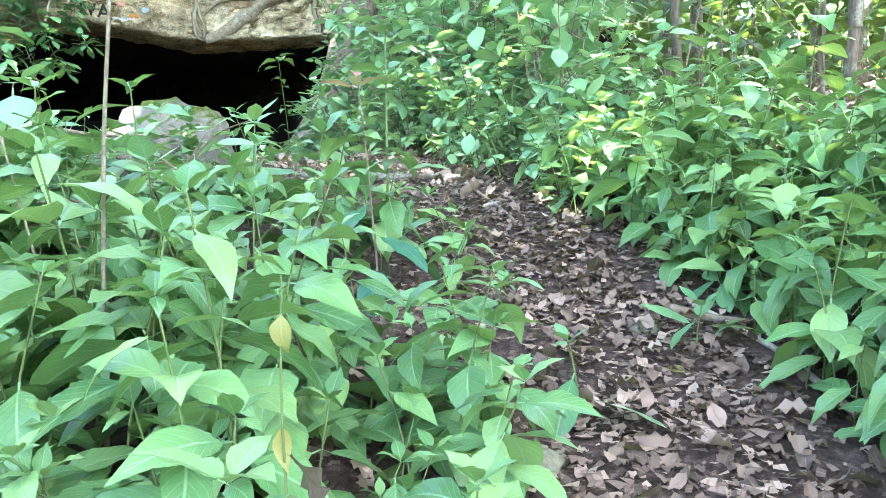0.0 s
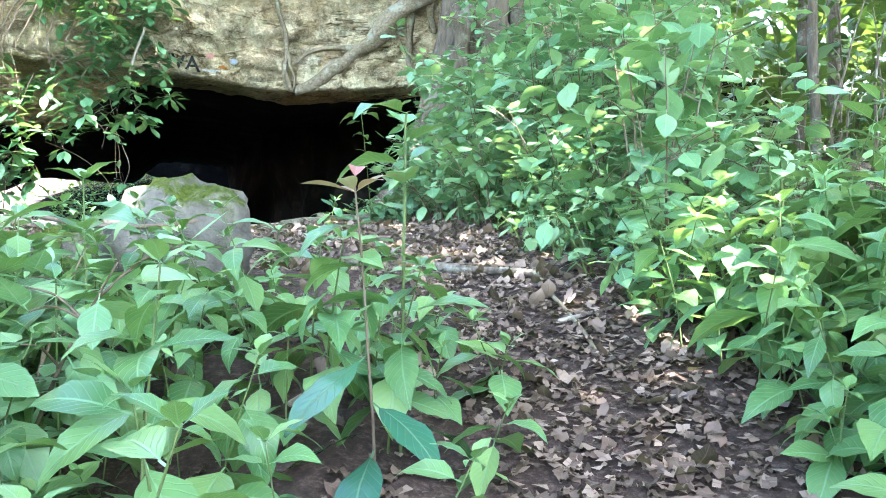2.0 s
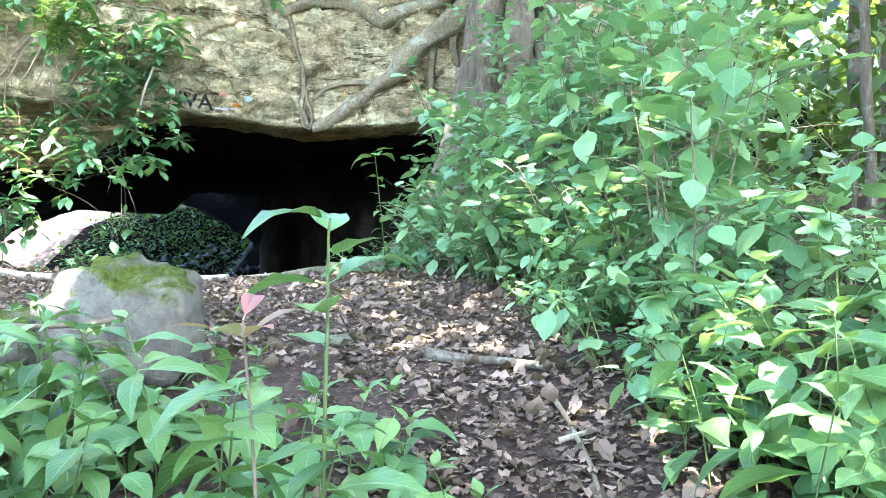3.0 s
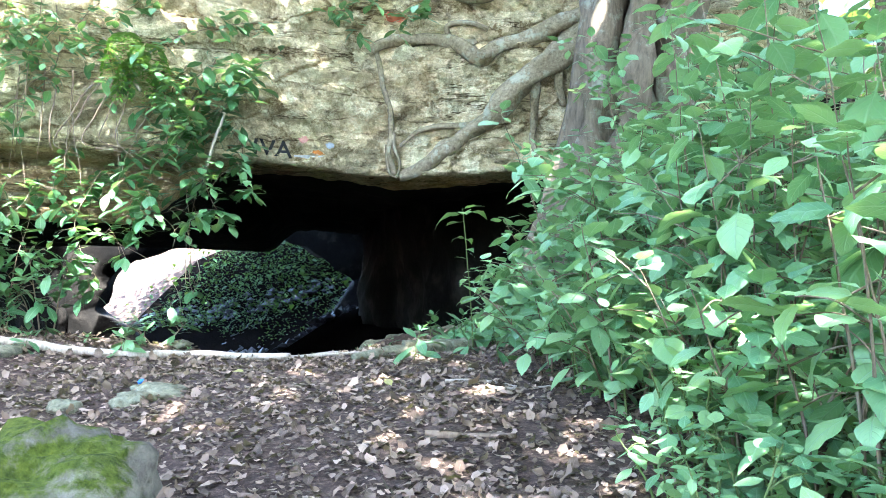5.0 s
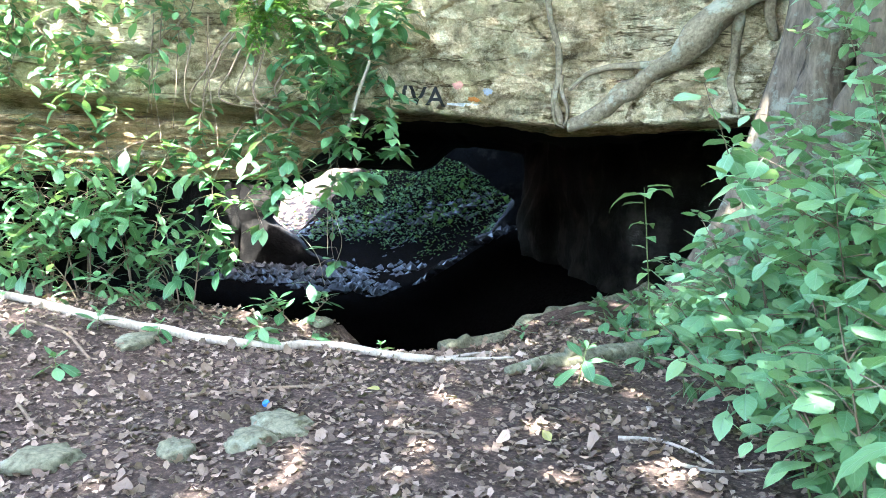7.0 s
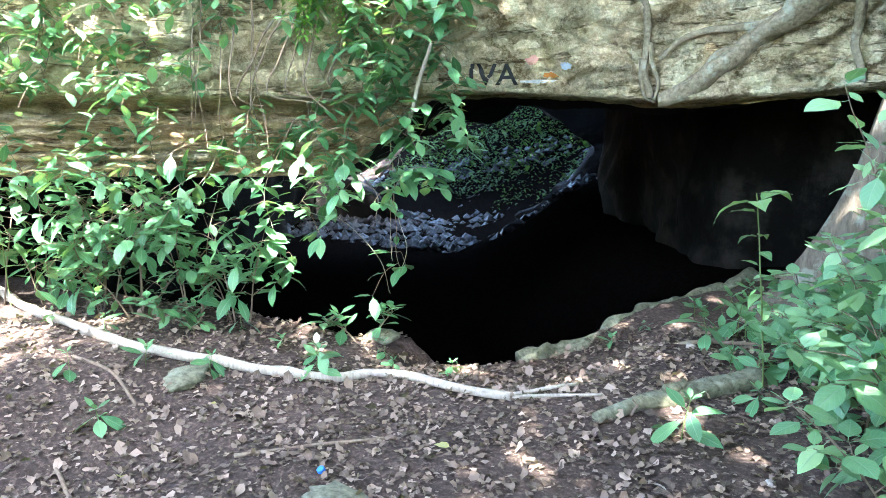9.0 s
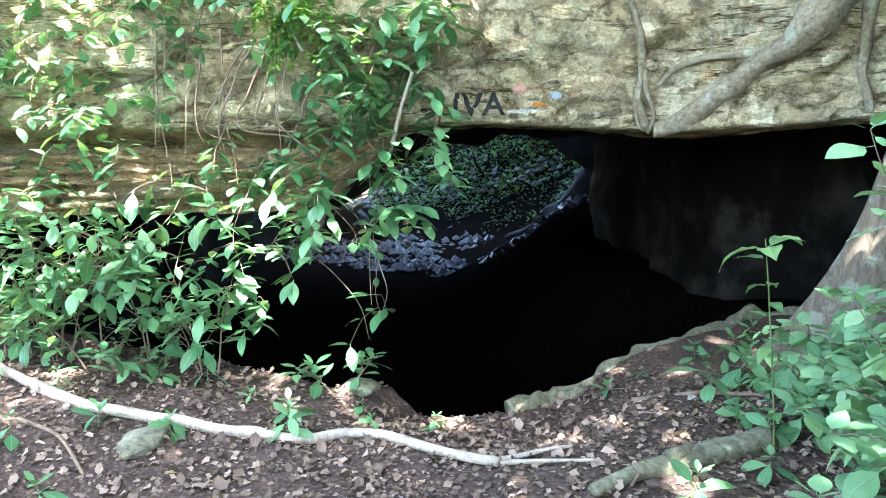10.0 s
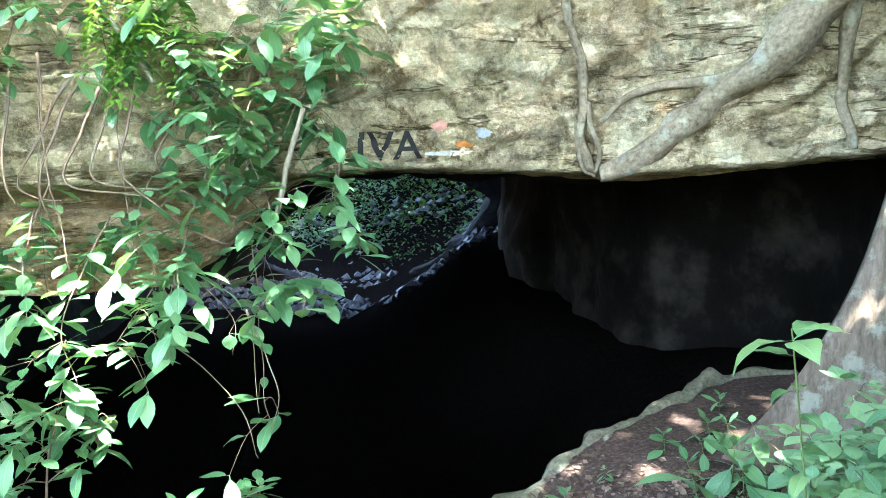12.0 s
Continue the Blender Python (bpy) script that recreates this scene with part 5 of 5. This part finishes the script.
def lay_litter():
    rng = random.Random(31)

    def spot():
        if rng.random() < 0.17:
            y = rng.uniform(0.8, 5.4)
            return line_at(y, PATH) + rng.gauss(0, 0.36), y, rng.uniform(0.3, 0.85)
        if rng.random() < 0.82:
            return rng.uniform(-6.3, 0.2), rng.uniform(4.4, 9.6), rng.uniform(0.25, 0.85)
        return rng.uniform(-4, 3.5), rng.uniform(0.3, 9), rng.uniform(0.6, 1.3)

    def lie(x, y, size):
        return Matrix.Translation((x, y, ground_height(x, y) + 0.012)) @ Matrix.Rotation(rng.uniform(0, 6.28), 4, "Z") @ Matrix.Rotation(rng.uniform(-0.35, 0.35), 4, "X") @ Matrix.Rotation(rng.uniform(-0.4, 0.4), 4, "Y") @ Matrix.Scale(size, 4)

    g = Shape()
    made = 0
    while made < 11000:
        x, y, size = spot()
        if y > line_at(x, RIM) - 0.05 or (x > right_edge(y) + 0.6 and rng.random() < 0.6):
            continue
        g.put(*(DEAD_BLADES if x > -1.5 and y < 4.5 else LITTER_BLADES)[rng.randrange(5)], lie(x, y, size))
        made += 1
    for n in range(2600):
        x, y = rng.uniform(1.2, 7.5), rng.uniform(3.5, 12.5)
        g.put(*LITTER_BLADES[rng.randrange(5)], lie(x, y, rng.uniform(0.8, 1.8)))
    # bits and crumbs
    for n in range(17000):
        x, y = rng.uniform(-6.2, 0.3), rng.uniform(4.6, 9.8)
        if n % 4 == 0:
            y = rng.uniform(0.8, 5)
            x = line_at(y, PATH) + rng.gauss(0, 0.35)
        if y > line_at(x, RIM) - 0.02:
            continue
        g.put([(-0.5, -0.3, 0.05), (0.5, -0.2, 0.0), (0.4, 0.35, 0.2), (-0.35, 0.3, 0.0)], [(0, 1, 2, 3)], [(0.3, 0.2), (0.7, 0.2), (0.7, 0.8), (0.3, 0.8)], lie(x, y, rng.uniform(0.010, 0.045)))
    ob = part("leaf_litter", g, M_DEAD)
    tagged(ob, "brown dead leaves and crumbs scattered over the soil", "leaf litter", kind="stuff")
    meshes = leaf_meshes("dead_leaf", DEAD_BLADES, M_DEAD)
    for n in range(150):
        y = rng.uniform(1.2, 8.0)
        x = line_at(y, PATH) + rng.gauss(0, 0.3) if y < 5 else rng.uniform(-4.6, -0.8)
        if y > line_at(x, RIM) - 0.15:
            continue
        ob = new("dead_leaf", meshes[n % 5])
        ob.matrix_basis = lie(x, y, rng.uniform(0.55, 1.15)) @ Matrix.Translation((0, 0, 0.008))
        tagged(ob, "curled dry brown leaf lying on the path", "dead leaf", "dead leaves on the path")
    yellow = leaf_meshes("fallen_leaf", HERB_BLADES[:2], M_YELLOW)
    for n, (x, y) in enumerate([(-2.69, 6.95), (-4.15, 6.6), (-1.55, 6.7), (-3.9, 5.9), (-1.5, 7.9), (0.66, 2.15)]):
        ob = new("fallen_leaf", yellow[n % 2])
        ob.matrix_basis = lie(x, y, 0.55)
        tagged(ob, "fresh fallen yellow-green leaf on the soil", "fallen leaf", "fallen yellow leaves")
    green = leaf_meshes("fallen_leaf", HERB_BLADES[2:], M_PALE)
    for n, (x, y) in enumerate([(-2.25, 9.12), (-1.95, 9.0), (-1.75, 7.1)]):
        ob = new("fallen_leaf", green[n % 2])
        ob.matrix_basis = lie(x, y, 0.5)
        tagged(ob, "bleached pale leaf lying on the soil", "fallen leaf", "bleached leaves")


lay_litter()


# ---- small plants on the terrace and single saplings ----
def plant_seedlings():
    rng = random.Random(37)
    meshes = leaf_meshes("leaf", SHRUB_BLADES, M_VINE)
    firsts = []
    spots = [(-4.35, 6.05), (-4.7, 6.6), (-4.45, 6.85), (-4.9, 6.2), (-3.95, 7.28), (-4.15, 7.45), (-4.45, 7.45), (-3.75, 7.75), (-4.0, 7.95), (-1.75, 7.6), (-1.55, 8.2), (-1.5, 8.9), (-1.75, 9.3), (-2.0, 9.8), (-1.6, 9.75), (-2.2, 10.2), (-2.5, 9.9), (-2.75, 9.55), (-1.2, 7.7), (-1.3, 9.0), (-1.75, 10.3), (-2.3, 10.7), (-3.6, 8.2), (-5.3, 6.7), (-5.8, 6.6), (-5.0, 7.2), (-2.9, 9.3), (-1.9, 8.8), (-1.45, 9.5), (-1.2, 9.4), (-4.9, 7.45), (0.75, 2.3), (0.95, 2.65), (0.3, 1.95)]
    spots += [(rng.uniform(-2.3, -1.2), rng.uniform(8.6, 10.9)) for k in range(26)]
    for n, (x, y) in enumerate(spots):
        m = at_ground(x, y, rng.uniform(0, 6.28), rng.uniform(0.55, 1.0) * (1.5 if x > -2.6 else 1.0))
        if len(firsts) < 5:
            ob = plant_thing("seedling", herb_plan(random.Random(600 + n), 0.16 + 0.03 * n), SHRUB_BLADES, meshes, M_VINE, M_STEM, m)
            tagged(ob, "small green seedling rooted in the bare soil", "seedling", "seedlings on the terrace")
            firsts.append(ob)
        else:
            copy_thing(firsts[n % 5], m)


def plant_saplings():
    glossy = leaf_meshes("leaf", blades(3, 0.27, 0.115, 9, 3, 90, fold=0.12, wide_at=0.5, tip=0.9, wavy=0.03), M_GLOSSY)
    pink = leaf_meshes("leaf", blades(3, 0.15, 0.06, 7, 2, 95, fold=0.3, wide_at=0.5), M_PINK)
    herb = leaf_meshes("leaf", HERB_BLADES, M_HERB)

    def sapling(name, x, y, height, groups, label, lean=(0.0, 0.0), r=0.007, stem_mat=M_TWIG):
        ob = new(name)
        z = ground_height(x, y)
        ob.location = (x, y, z)
        line = bend([(0, 0, -0.05), (lean[0] * 0.4, lean[1] * 0.4, height * 0.5), (lean[0], lean[1], height)], 8, 0.006, int(height * 10))
        g = Shape()
        tube(g, line, taper(r, r * 0.5, len(line)), 7)
        part("stem", g, stem_mat, ob)
        for meshes, low, high, count, size, lift in groups:
            for k in range(count):
                t = low + (high - low) * k / max(1, count - 1)
                lf = new("leaf", meshes[k % len(meshes)])
                lf.parent = ob
                lf.matrix_local = leaf_turn(line[min(len(line) - 1, int(t * (len(line) - 1)))], k * 2.4 + height, lift + 0.15 * (k % 3), size * (0.85 + 0.1 * (k % 4)), 0.2 * (k % 2))
        tagged(ob, label, "sapling")

    sapling("pink_tipped_sapling", -0.24, 2.72, 0.73, [(glossy, 0.16, 0.46, 7, 1.05, -0.5), (herb, 0.55, 0.85, 7, 0.85, -0.1), (pink, 0.95, 1.0, 6, 0.8, 0.2)], "young sapling with dark glossy lower leaves and pink new tips", (-0.04, 0.03), 0.0045)
    sapling("slender_sapling", -0.22, 2.92, 0.9, [(herb, 0.72, 1.0, 7, 1.0, 0.1), (herb, 0.3, 0.6, 4, 0.7, -0.1)], "slender green sapling with a few bright leaves at its top", (0.03, 0.05), 0.006, M_STEM)
    sapling("bare_sapling", -0.76, 1.66, 1.45, [(herb, 0.9, 1.0, 4, 0.8, 0.0)], "thin pale bare sapling stem rising from the herbs", (0.14, 0.0), 0.006, M_ROOT)
    sapling("bare_sapling", -0.95, 1.9, 1.1, [(herb, 0.7, 1.0, 5, 0.8, 0.0)], "thin pale bare sapling stem rising from the herbs", (-0.25, 0.1), 0.004, M_ROOT)
    sapling("rim_sapling", -1.62, 8.5, 1.12, [(herb, 0.92, 1.0, 5, 1.35, -0.1), (herb, 0.25, 0.8, 12, 0.7, -0.1)], "upright green sapling with broad top leaves at the rim", (-0.08, 0.0), 0.006, M_STEM)
    sapling("rim_sapling", -6.75, 6.75, 1.15, [(herb, 0.4, 1.0, 12, 0.75, 0.0)], "upright green sapling with narrow leaves beside the cliff", (-0.05, 0.0), 0.006, M_STEM)
    # a yellowed plant
    sapling("withered_herb", -0.25, 1.08, 0.58, [(leaf_meshes("leaf", HERB_BLADES[2:], M_YELLOW), 0.66, 0.9, 2, 0.4, -1.45), (leaf_meshes("leaf", DEAD_BLADES[:2], M_DEAD), 0.3, 0.6, 3, 1.2, -1.2)], "withered herb with hanging yellow and brown leaves", (0.02, 0.0), 0.003, M_STEM)


plant_seedlings()
plant_saplings()


# ---- marks on the rock ----
def face_text(body, x, z, size, mat, label):
    """Painted letters whose mesh follows the rock."""
    cu = bpy.data.curves.new("lettering", "FONT")
    cu.body, cu.size, cu.align_x, cu.resolution_u, cu.offset = body, size, "CENTER", 3, size * 0.012
    sketch = bpy.data.objects.new("lettering", cu)
    scene.collection.objects.link(sketch)
    bpy.context.view_layer.update()
    me = bpy.data.meshes.new_from_object(sketch.evaluated_get(bpy.context.evaluated_depsgraph_get()))
    bpy.data.objects.remove(sketch)
    bm = bmesh.new()
    bm.from_mesh(me)
    bmesh.ops.triangulate(bm, faces=bm.faces[:])
    for k in range(5):
        long = [e for e in bm.edges if e.calc_length() > 0.022]
        if not long:
            break
        bmesh.ops.subdivide_edges(bm, edges=long, cuts=1)
        bmesh.ops.triangulate(bm, faces=bm.faces[:])
    origin = on_face(x, z)
    along = Vector((-INTO.y, INTO.x, 0)) * -1.0
    for v in bm.verts:
        start = origin + OUT * 1.2 + along * v.co.x + Vector((0, 0, v.co.y))
        hit, place, normal, _ = CLIFF.ray_cast(start, INTO)
        v.co = (place + OUT * 0.008 if hit else start - OUT * 1.2) - origin
    bm.to_mesh(me)
    bm.free()
    me.materials.clear()
    me.materials.append(mat)
    ob = new("painted_lettering", me)
    ob.location = origin
    tagged(ob, label, "lettering")


def face_patch(x, z, w, h, mat, name, label, seed):
    """A thin uneven patch of paint that follows the rock."""
    rng = random.Random(seed)
    g = Shape()
    n, m = 12, 7
    pts = []
    for j in range(m):
        for i in range(n):
            p = on_face(x + w * (i / (n - 1) - 0.5), z + h * (j / (m - 1) - 0.5), 0.006)
            pts.append(p)
    faces = []
    for j in range(m - 1):
        for i in range(n - 1):
            u, v = (i + 0.5) / (n - 1) * 2 - 1, (j + 0.5) / (m - 1) * 2 - 1
            if u * u + v * v + rng.uniform(-0.35, 0.35) < 0.85:
                a = j * n + i
                faces.append((a, a + 1, a + n + 1, a + n))
    origin = pts[0]
    g.put([tuple(p - origin) for p in pts], faces)
    ob = part(name, g, mat)
    ob.location = origin
    tagged(ob, label, "paint mark", "paint marks on the cliff")


face_text("IVA", -3.96, 3.23, 0.24, paint("black paint", (0.03, 0.03, 0.03)), "black painted letters on the pale cliff edge")
face_patch(-3.76, 3.42, 0.08, 0.08, paint("red paint", (0.50, 0.26, 0.20)), "paint_mark", "faded red paint mark on the limestone", 1)
face_patch(-3.66, 3.30, 0.07, 0.045, paint("orange paint", (0.60, 0.25, 0.06)), "paint_mark", "small orange paint mark on the limestone", 2)
face_patch(-3.74, 3.25, 0.26, 0.03, paint("white paint", (0.75, 0.75, 0.72)), "paint_mark", "white painted streak on the limestone edge", 3)
face_patch(-3.52, 3.36, 0.10, 0.06, paint("pale blue paint", (0.50, 0.56, 0.62)), "paint_mark", "pale bluish paint mark on the limestone", 4)
face_patch(-2.95, 4.75, 0.22, 0.10, paint("brick red paint", (0.50, 0.16, 0.09)), "paint_mark", "brick-red paint mark high on the limestone", 5)


def bottle_cap(x, y):
    g, n = Shape(), 24
    verts, faces = [], []
    for z, r in ((0.0, 0.020), (0.014, 0.019), (0.017, 0.016)):
        verts += [(math.cos(6.283 * k / n) * r * (1 + 0.04 * (k % 2)), math.sin(6.283 * k / n) * r * (1 + 0.04 * (k % 2)), z) for k in range(n)]
    for i in range(2):
        faces += [(i * n + k, i * n + (k + 1) % n, (i + 1) * n + (k + 1) % n, (i + 1) * n + k) for k in range(n)]
    faces.append(tuple(range(2 * n, 3 * n)))
    g.put(verts, faces)
    ob = part("bottle_cap", g, paint("blue plastic", (0.06, 0.20, 0.62)), smooth=False)
    ob.matrix_basis = Matrix.Translation((x, y, ground_height(x, y) + 0.008)) @ Matrix.Rotation(0.5, 4, "X")
    tagged(ob, "small bright blue plastic bottle cap on the soil", "bottle cap")


bottle_cap(-3.08, 6.44)
